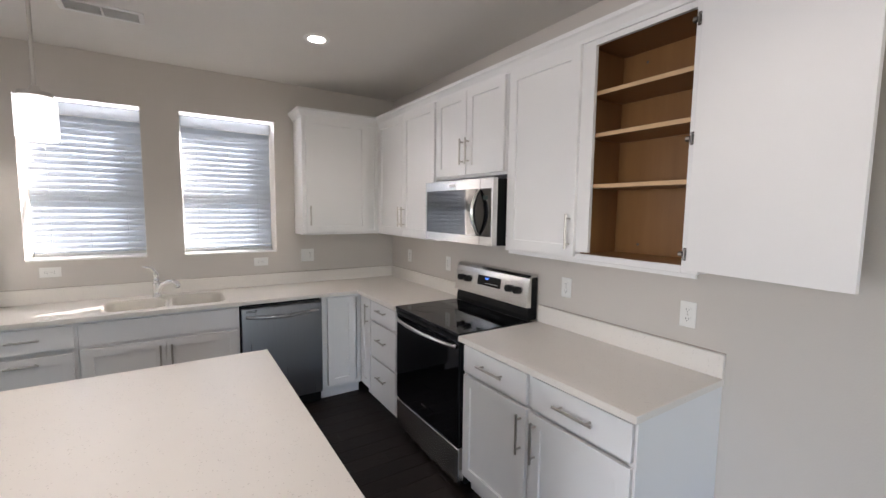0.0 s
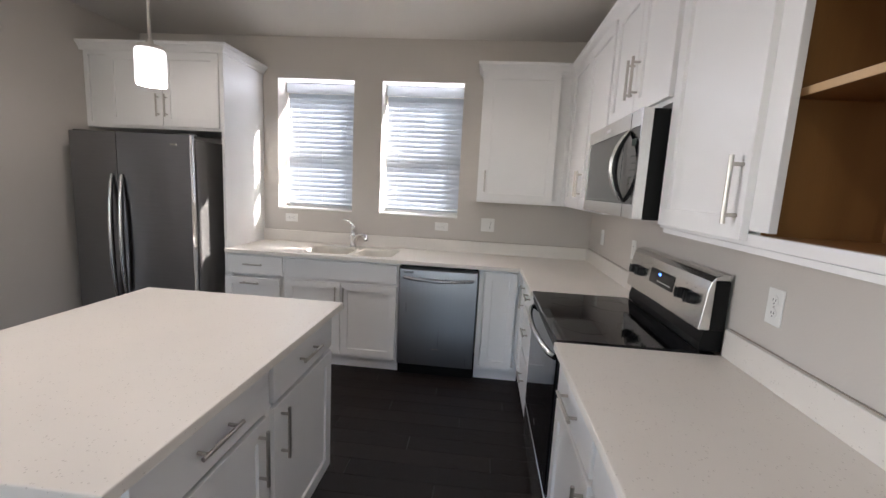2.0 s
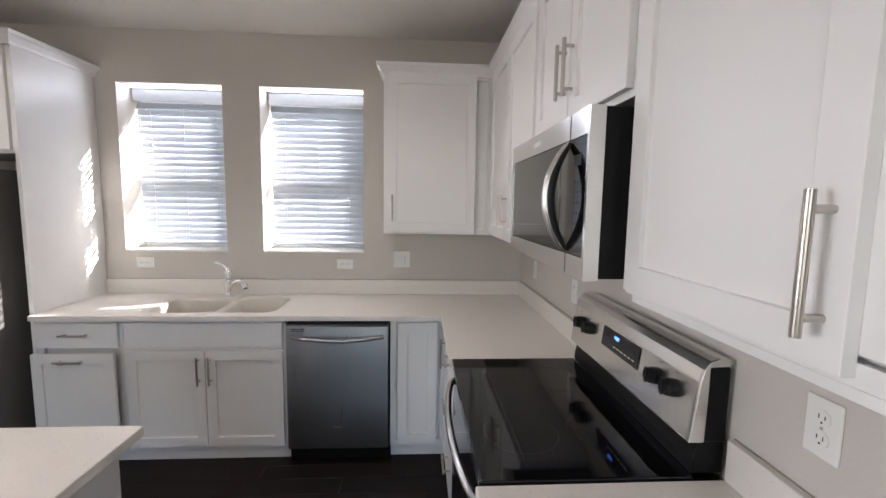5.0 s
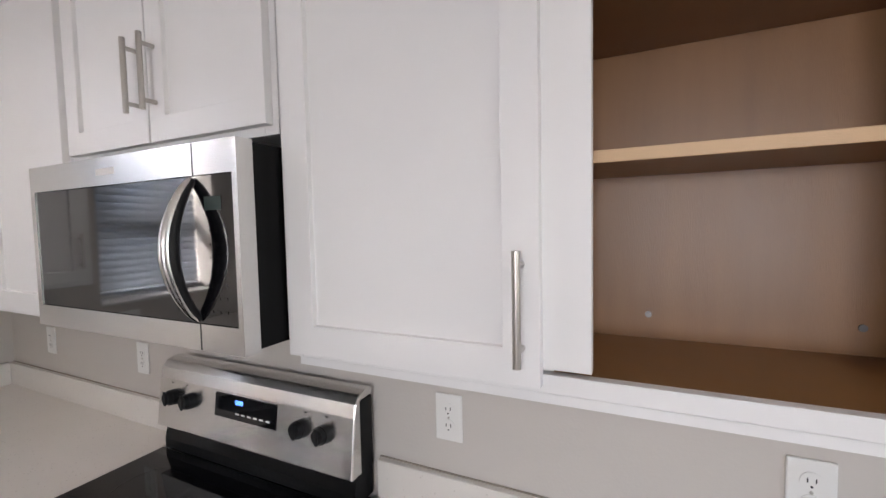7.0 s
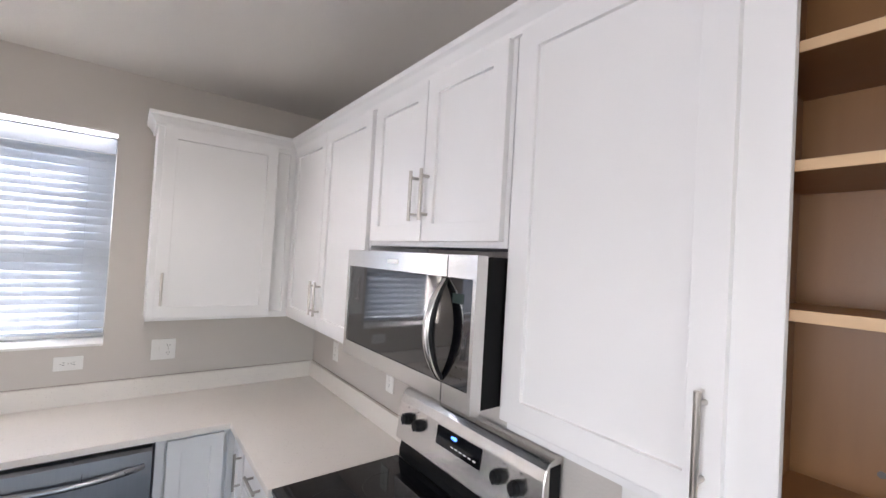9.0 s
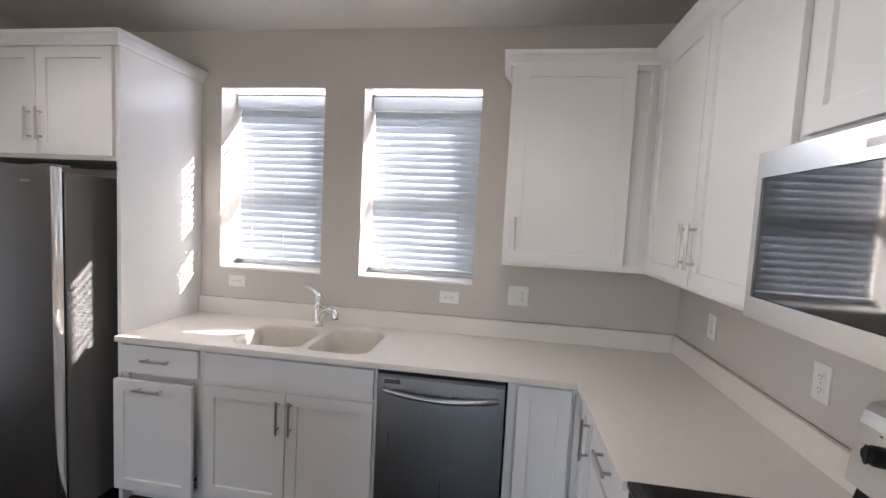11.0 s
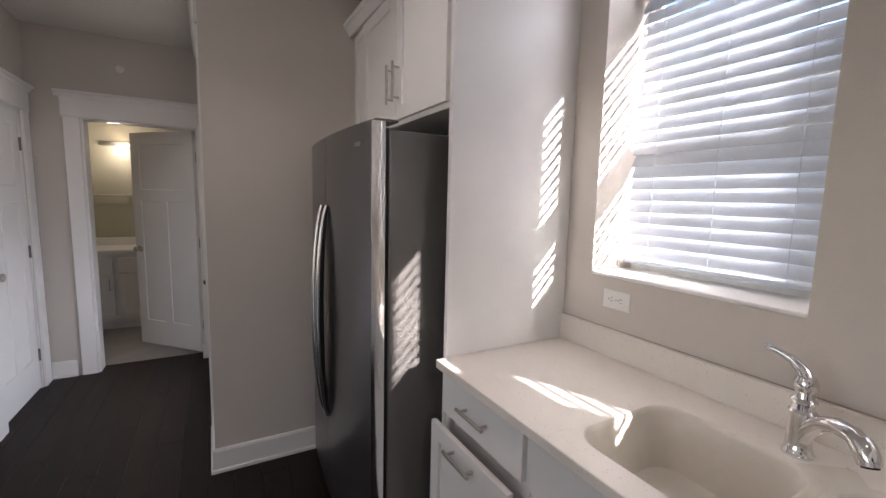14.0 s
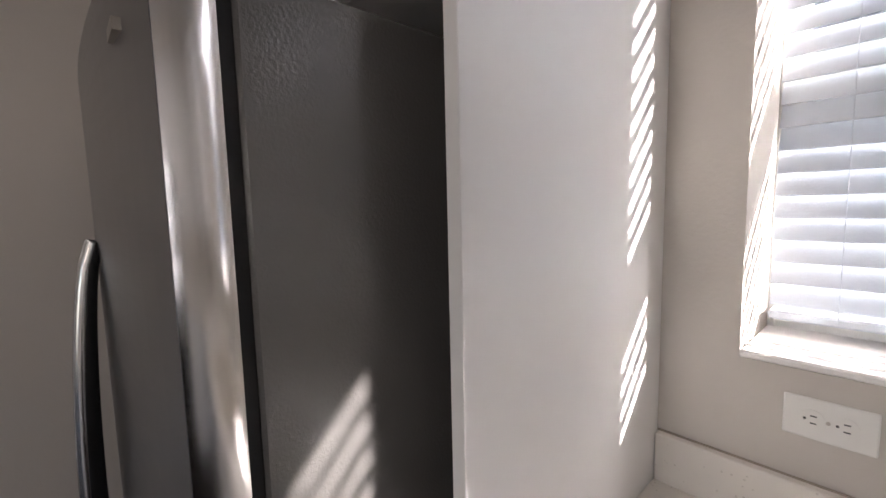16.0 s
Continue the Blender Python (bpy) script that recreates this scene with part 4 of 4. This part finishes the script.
# ---- island ----
IX0, IX1, IY0, IY1 = -0.372, 0.604, 0.962, 2.212
tagged(part("island_worktop", plate([IX0, IX1], [IY0, IY1], lambda i, j: True, 0.884, 0.914), QUARTZ), "cream speckled quartz island worktop", "worktop")
for y, w, hx in ((1.026, 0.570, 0.50), (1.598, 0.576, 0.075)):
    c = thing("island_cabinet", pose(0.551, y, 0, 0, 0, 90), "white shaker island base cabinet with drawer and door", "cabinet", "island cabinets")
    carcass(c, w, 0.57, 0, 0.882, 0.10)
    front(c, "slab", 0.025, 0.722, w - 0.018, 0.866, FY, (w / 2, 0.797, False), 0.17)
    front(c, "door", 0.025, 0.125, w - 0.018, 0.702, FY, (hx, 0.59, True), 0.19)
tagged(part("island_back_panel", bx(B(), -0.045, 1.020, 0.002, -0.022, 2.178, 0.883, 0.001), WHITE), "white back panel of the island", "panel")
tagged(part("island_end_panel", bx(B(), -0.021, 1.006, 0.002, 0.540, 1.0255, 0.883, 0.001), WHITE), "white end panel of the island", "panel")
for y in (1.03, 2.13):
    bm = extrude_profile(B(), [(-0.046, 0.883), (-0.30, 0.883), (-0.30, 0.855), (-0.22, 0.84), (-0.11, 0.76), (-0.075, 0.62), (-0.046, 0.60)], 0.0, 0.04, "y")
    ob = tagged(part("corbel", bm, WHITE), "white curved bracket under the island overhang", "bracket", "island brackets")
    ob.location = (0, y, 0)


# ---- outlets and switches ----
def outlet(m, wide=False, level=False, gangs=1, label="white duplex outlet plate on the wall"):
    """A wall plate in its own xz plane, face to -y; level: turned on its side."""
    ob = thing("wall_outlet", m @ pose(0, 0, 0, 0, 90 if level else 0, 0), label, "outlet", "wall outlets")
    w = 0.070 if gangs == 1 else 0.116
    part("plate", bx(B(), -w / 2, -0.006, -0.0575, w / 2, -0.0002, 0.0575, 0.003, 2), PLATE, ob)
    for g in range(gangs):
        x = 0 if gangs == 1 else (-0.023 + 0.046 * g)
        if wide and g == 0 and gangs == 2:
            part("toggle", bx(bx(B(), x - 0.005, -0.0095, -0.012, x + 0.005, -0.0062, 0.012, 0.001), x - 0.004, -0.016, 0.0, x + 0.004, -0.008, 0.010, 0.001), PLATE, ob)
            continue
        for z in (-0.020, 0.020):
            face = part("receptacle", lathe(B(), [(0.0, 0.0), (0.0165, 0.0), (0.0165, 0.0016), (0.0, 0.0016)], n=20), PLATE, ob)
            face.matrix_local = pose(x, -0.0062, z, 90, 0, 0)
            bm = B()
            for s in (-0.006, 0.006):
                bx(bm, x + s - 0.001, -0.0083, z - 0.002, x + s + 0.001, -0.0077, z + 0.006)
            cyl(bm, (x, -0.0077, z - 0.009), (x, -0.0083, z - 0.009), 0.0022, n=8)
            part("slots", bm, SLOT, ob)
        part("screw", cyl(B(), (x, -0.006, 0), (x, -0.0075, 0), 0.003, n=8), NICKEL, ob)
    return ob


outlet(pose(-0.49, YW, 1.128), level=True, label="white duplex outlet turned on its side under the window")
outlet(pose(0.872, YW, 1.126), level=True, label="white duplex outlet turned on its side under the window")
outlet(pose(1.272, YW, 1.165), wide=True, gangs=2, label="white two-gang plate with switch and outlet")
EW = lambda y, z: pose(XR, y, z, 0, 0, -90)
outlet(EW(1.715, 1.157))
outlet(EW(1.035, 1.150))
outlet(EW(2.95, 1.155))
outlet(EW(3.62, 1.155))
outlet(pose(0.17, 1.006, 0.66), label="white duplex outlet on the island's end panel")
s = thing("light_switch", pose(-2.27, YH, 1.16), "white light switch plate beside the porch door", "switch")
part("plate", bx(B(), -0.058, -0.006, -0.0575, 0.058, -0.0002, 0.0575, 0.003, 2), PLATE, s)
for x in (-0.023, 0.023):
    part("rocker", bx(B(), x - 0.016, -0.0085, -0.033, x + 0.016, -0.0062, 0.033, 0.001), PLATE, s)

# ---- lamps ----
def pendant(x, y):
    ob = thing("pendant_lamp", pose(x, y, 0), "lit pendant lamp with white opal glass cylinder over the island", "lamp", "pendants over the island")
    part("canopy", lathe(B(), [(0.0, ZC - 0.022), (0.052, ZC - 0.022), (0.058, ZC - 0.016), (0.058, ZC - 0.0005), (0.0, ZC - 0.0005)]), NICKEL, ob, "", True)
    part("rod", cyl(B(), (0, 0, 1.965), (0, 0, ZC - 0.02), 0.006, n=12), NICKEL, ob, "", True)
    part("cap", lathe(B(), [(0.0, 1.975), (0.012, 1.975), (0.016, 1.960), (0.044, 1.955), (0.046, 1.940), (0.0, 1.940)]), NICKEL, ob, "", True)
    part("shade", lathe(B(), [(0.018, 1.938), (0.050, 1.940), (0.0535, 1.933), (0.054, 1.812), (0.050, 1.805), (0.0475, 1.812), (0.0475, 1.925), (0.018, 1.930)], n=36), OPAL, ob, "white opal glass shade, lit", True)
    part("bulb", lathe(B(), [(0.0, 1.925), (0.014, 1.925), (0.018, 1.88), (0.030, 1.85), (0.030, 1.84), (0.018, 1.820), (0.0, 1.815)], n=20), OPALHOT, ob, "lit bulb", True)
    return ob


pendant(-0.112, 1.98)
pendant(-0.10, 1.268)
lamp("pendant_light", "POINT", 0.6, pose(-0.112, 1.98, 1.76), (1.0, 0.88, 0.74), radius=0.05)
lamp("pendant_light", "POINT", 0.6, pose(-0.10, 1.268, 1.76), (1.0, 0.88, 0.74), radius=0.05)
# the last two, at y 0.6, are unseen and added
DOWN = [(1.06, 2.88), (-0.90, 2.83), (-2.75, 1.97), (1.06, 0.6), (-0.9, 0.6)]
for x, y in DOWN:
    ob = thing("recessed_downlight", pose(x, y, 0), "lit round recessed ceiling light with white trim", "lamp", "ceiling downlights")
    part("trim_ring", lathe(B(), [(0.052, ZC - 0.0005), (0.052, ZC - 0.005), (0.072, ZC - 0.006), (0.080, ZC - 0.003), (0.081, ZC - 0.0005)], n=32), TRIM, ob, "", True)
    part("lens", lathe(B(), [(0.0, ZC - 0.004), (0.052, ZC - 0.004), (0.052, ZC - 0.001), (0.0, ZC - 0.001)], n=32), LAMPGLOW, ob, "lit frosted lens")
    lamp("downlight_beam", "SPOT", 1.9, look((x, y, ZC - 0.02), (x, y, 0)), (1.0, 0.90, 0.78), radius=0.05, spot=130)

v = thing("ceiling_vent", pose(-0.04, 3.165, ZC), "white ceiling air register with dark louvres", "vent")
bm = B()
for a in ((-0.19, -0.085, 0.19, -0.062), (-0.19, 0.062, 0.19, 0.085), (-0.19, -0.062, -0.165, 0.062), (0.165, -0.062, 0.19, 0.062), (-0.006, -0.062, 0.006, 0.062)):
    bx(bm, a[0], a[1], -0.008, a[2], a[3], -0.0005, 0.002)
part("frame", bm, TRIM, v)
part("backing", bx(B(), -0.165, -0.062, -0.002, 0.165, 0.062, -0.0006), VENTDARK, v)
for k in range(9):
    for x in (-0.086, 0.086):
        sl = part("slat", bx(B(), -0.078, -0.007, -0.0008, 0.078, 0.007, 0.0008), TRIM, v)
        sl.matrix_local = pose(x, -0.052 + 0.013 * k, -0.006, 38, 0, 0)
sp = thing("sprinkler_head", pose(-3.72, 2.13, 2.43), "small white sprinkler rose on the hall wall", "sprinkler")
part("rose", lathe(B(), [(0.0, 0.0), (0.030, 0.0), (0.028, 0.006), (0.014, 0.010), (0.012, 0.022), (0.0, 0.024)], n=20), PLATE, sp, "", True).matrix_local = pose(0.0005, 0, 0, 0, 90, 0)


# ---- doors and casings ----
def casing(name, m, w, h, label, head=0.145, side=0.115):
    """Flat side casings and a deep head with a cap, round an opening w wide and h high; face to -y, x 0 at its middle."""
    ob = tagged(new(name), label, "door casing", kind="structure")
    ob.matrix_world = m
    for s in (-1, 1):
        x = s * (w / 2 + side / 2)
        part("side_casing", bx(B(), x - side / 2, -0.018, 0.0, x + side / 2, -0.0005, h, 0.002), TRIM, ob)
    hw = w / 2 + side + 0.012
    part("head_casing", bx(B(), -hw, -0.022, h + 0.0005, hw, -0.0005, h + head, 0.002), TRIM, ob)
    part("cap", extrude_profile(B(), [(-0.0005, h + head + 0.0005), (-0.026, h + head + 0.0005), (-0.036, h + head + 0.022), (-0.050, h + head + 0.030), (-0.050, h + head + 0.045), (-0.0005, h + head + 0.045)], -hw - 0.028, hw + 0.028, "x"), TRIM, ob)
    return ob


casing("trim_bath_door", pose(-3.72, 2.2475, 0, 0, 0, 90), 0.775, 2.03, "white craftsman casing round the bathroom doorway", 0.145, 0.098)
casing("trim_hall_door", pose(-3.22, 1.565, 0, 0, 0, 180), 0.70, 2.03, "white craftsman casing round the hall door")
casing("trim_porch_door", pose(-2.98, YH, 0), 0.98, 2.44, "white casing round the porch door and transom", 0.12)


def jamb(name, axis, a0, a1, f0, f1, h, label):
    bm = B()
    for a, b in ((a0 + 0.0005, a0 + 0.018), (a1 - 0.018, a1 - 0.0005)):
        bx(bm, *((a, f0, 0.0, b, f1, h) if axis == "x" else (f0, a, 0.0, f1, b, h)))
    bx(bm, *((a0 + 0.018, f0, h - 0.018, a1 - 0.018, f1, h) if axis == "x" else (f0, a0 + 0.018, h - 0.018, f1, a1 - 0.018, h)))
    return structure(name, bm, TRIM, label, "door jamb")


jamb("jamb_bath", "y", 1.86, 2.635, -3.868, -3.722, 2.039, "white bathroom door jamb")
jamb("jamb_hall", "x", -3.57, -2.87, 1.422, 1.563, 2.039, "white hall door jamb")


def panel_door(w, h=2.01, t=0.035):
    """A moulded door, one wide panel over two tall ones, x 0..w from the hinge, y 0..t, alike on both faces."""
    st, mid, z1, z2 = 0.105, 0.09, 0.24, 1.38
    xs = [0, st, w / 2 - mid / 2, w / 2 + mid / 2, w - st, w]
    zs = [0, z1, z2, z2 + 0.11, h - 0.115, h]
    sunk = lambda i, j: 0.008 if (j == 1 and i in (1, 3)) or (j == 3 and i in (1, 2, 3)) else 0.0
    one = relief(xs, zs, sunk, t / 2, 0.003)
    two = [f for f in one.faces]
    copy = bmesh.ops.duplicate(one, geom=list(one.verts) + list(one.edges) + two)["geom"]
    for v in copy:
        if isinstance(v, bmesh.types.BMVert):
            v.co.y = t - v.co.y
    return one


def knob_set(parent, x, z, t):
    bm = B()
    for s, y in ((-1, 0.0), (1, t)):
        cyl(bm, (x, y, z), (x, y + s * 0.010, z), 0.031, 0.028, 20)
        cyl(bm, (x, y + s * 0.010, z), (x, y + s * 0.040, z), 0.011, n=14)
        for k in range(6):
            a, b = math.pi * k / 6, math.pi * (k + 1) / 6
            cyl(bm, (x, y + s * (0.036 + 0.014 * (1 - math.cos(a))), z), (x, y + s * (0.036 + 0.014 * (1 - math.cos(b))), z), max(0.001, 0.027 * math.sin(a)), max(0.001, 0.027 * math.sin(b)), 18, False)
    return part("knob", bm, NICKEL, parent, "satin nickel knob", True)


def hinges(parent, x, y, zs):
    for z in zs:
        bm = cyl(B(), (x, y, z - 0.045), (x, y, z + 0.045), 0.007, n=10)
        bx(bm, x - 0.018, y - 0.002, z - 0.044, x + 0.018, y + 0.002, z + 0.044)
        part("hinge", bm, BRONZE, parent, "dark metal hinge")


d = tagged(part("bathroom_door", panel_door(0.755), TRIM), "white three-panel bathroom door swung open inward", "door")
d.matrix_world = pose(-3.876, 2.614, 0.012, 0, 0, -136.8)
knob_set(d, 0.690, 0.93, 0.035)
hinges(d, 0.0, 0.0, (0.25, 1.02, 1.78))
d = tagged(part("hall_door", panel_door(0.655), TRIM), "white three-panel hall door, nearly shut", "door")
d.matrix_world = pose(-3.548, 1.520, 0.012, 0, 0, -1.0)
knob_set(d, 0.590, 0.93, 0.035)
hinges(d, 0.0, 0.040, (0.25, 1.02, 1.78))

# porch door: a full glass leaf with a roller shade, and a transom above
pd = tagged(new("porch_door"), "white full-glass porch door with a grey roller shade", "door")
pd.matrix_world = pose(-3.44, YH + 0.02, 0.0)
w, h = 0.92, 2.045
bm = B()
for a in ((0, 0.015, 0.125, h), (w - 0.125, 0.015, w, h), (0.125, 0.015, w - 0.125, 0.25), (0.125, h - 0.13, w - 0.125, h)):
    bx(bm, a[0], 0, a[1], a[2], 0.044, a[3], 0.003)
part("leaf", bm, TRIM, pd)
p = part("pane", bx(B(), 0.125, 0.020, 0.25, w - 0.125, 0.024, h - 0.13), GLASS, pd)
p.visible_shadow = False
part("shade_roll", bx(B(), 0.10, -0.045, 1.925, w - 0.19, -0.001, 1.985, 0.004), SHADECLOTH, pd)
part("roller_shade", bx(B(), 0.115, -0.022, 0.775, w - 0.205, -0.020, 1.925), SHADECLOTH, pd, "grey roller shade drawn down over most of the glass")
part("shade_bar", bx(B(), 0.115, -0.026, 0.762, w - 0.205, -0.016, 0.778, 0.002), SHADECLOTH, pd)
bm = cyl(B(), (w - 0.06, 0, 0.90), (w - 0.06, -0.012, 0.90), 0.030, n=20)
cyl(bm, (w - 0.06, -0.012, 0.90), (w - 0.06, -0.048, 0.90), 0.010, n=12)
tube(bm, [(w - 0.06, -0.045, 0.90), (w - 0.10, -0.050, 0.902), (w - 0.165, -0.046, 0.897)], [0.009, 0.009, 0.006])
part("lever_handle", bm, BRONZE, pd, "dark lever handle", True)
part("deadbolt", lathe(B(), [(0.0, 0.0), (0.028, 0.0), (0.024, 0.012), (0.0, 0.014)], n=20), BRONZE, pd, "", True).matrix_local = pose(w - 0.06, 0, 1.04, 90, 0, 0)
hinges(pd, 0.0, -0.003, (0.25, 1.05, 1.80))
jamb("jamb_porch", "x", -3.47, -2.49, YH + 0.001, 2.849, 2.449, "white porch door jamb")
structure("transom_bar", bx(B(), -3.452, YH + 0.002, 2.06, -2.508, 2.849, 2.10), TRIM, "white bar between porch door and transom", "trim")
tr = tagged(new("transom_window"), "white framed transom window above the porch door", "window", kind="structure")
bm = B()
for a in ((-3.452, 2.10, -3.41, 2.431), (-2.55, 2.10, -2.508, 2.431), (-3.41, 2.10, -2.55, 2.135), (-3.41, 2.395, -2.55, 2.431)):
    bx(bm, a[0], YH + 0.05, a[1], a[2], YH + 0.10, a[3], 0.003)
part("transom_frame", bm, TRIM, tr)
p = part("pane", bx(B(), -3.41, YH + 0.07, 2.135, -2.55, YH + 0.074, 2.395), GLASS, tr)
p.visible_shadow = False
structure("porch_threshold", bx(B(), -3.452, YH + 0.0, 0.001, -2.508, 2.849, 0.014), BRONZE, "dark metal door threshold", "trim")

# ---- bathroom seen through the doorway ----
v = thing("bathroom_vanity", pose(-4.98, 1.43, 0, 0, 0, 90), "white bathroom vanity with drawer and doors", "vanity")
carcass(v, 1.0, 0.50, 0, 0.83, 0.10)
front(v, "slab", 0.02, 0.62, 0.36, 0.78, FY, (0.19, 0.72, False), 0.12)
front(v, "slab", 0.40, 0.62, 0.98, 0.78, FY)
front(v, "door", 0.02, 0.13, 0.36, 0.60, FY, (0.33, 0.50, True), 0.13)
front(v, "door", 0.40, 0.13, 0.68, 0.60, FY)
front(v, "door", 0.69, 0.13, 0.98, 0.60, FY)
part("top", bx(B(), -0.02, -0.025, 0.83, 1.02, 0.518, 0.865, 0.004), PLATE, v, "white vanity top")
tagged(part("vanity_upstand", bx(B(), -5.498, 1.405, 0.866, -5.478, 2.42, 0.955, 0.002), PLATE), "white upstand behind the vanity", "backsplash", kind="structure")
# no mirror is built; this bar stands where its reflection shows
t = thing("towel_bar", pose(-5.5, 1.60, 1.432), "satin nickel towel bar standing in for its mirror image", "towel bar")
part("bar", cyl(B(), (0.06, -0.32, 0), (0.06, 0.30, 0), 0.008, n=12), NICKEL, t, "", True)
for y in (-0.32, 0.30):
    part("bracket", cyl(B(), (0.0005, y, 0), (0.065, y, 0), 0.012, n=12), NICKEL, t, "", True)
vl = thing("vanity_light", pose(-5.5, 1.86, 1.93), "lit glass vanity light on the bathroom wall", "lamp")
part("back_plate", bx(B(), 0.0005, -0.20, 0.055, 0.03, 0.20, 0.10, 0.004), NICKEL, vl)
part("shade", lathe(B(), [(0.03, 0.05), (0.05, 0.04), (0.065, -0.045), (0.055, -0.05), (0.0, -0.051)], (0.09, 0, 0)), BATHGLOW, vl, "lit glass shade", True)
lamp("vanity_lamp", "POINT", 0.8, pose(-5.15, 1.86, 1.97), (1.0, 0.86, 0.66), radius=0.06)

# ---- floor planks ----
fl = tagged(new("floor"), "dark espresso wood plank floor", "floor", kind="structure")
PW, PL, GAP = 0.128, 1.22, 0.0016


def plank_mesh(length):
    bm = bx(B(), 0, 0, -0.0148, length, PW - GAP, 0.0, 0.0012)
    me = bpy.data.meshes.new("plank")
    bm.to_mesh(me)
    bm.free()
    me.materials.append(PLANK)
    return me


shared = {}
rest = B()
row = 0
y = -3.5
while y < 4.0:
    x0 = -5.99 if y < 1.07 else -3.868
    x = x0 - (row * 0.47) % PL
    while x < XR:
        a, b = max(x, x0), min(x + PL - GAP, XR)
        if b - a > 0.03 and not (b < XS - 0.2 and y > YH):
            if y > 0.2 and a > -3.9:
                key = round(b - a, 3)
                shared.setdefault(key, plank_mesh(key))
                ob = new("plank", shared[key])
                ob.parent = fl
                ob.location = (a, y, 0)
            else:
                bx(rest, a, y, -0.0148, b, y + PW - GAP, 0.0)
        x += PL
    y += PW
    row += 1
more = part("plank_field", rest, PLANK, fl, "dark espresso planks of the living room")
more["kind"] = "stuff"
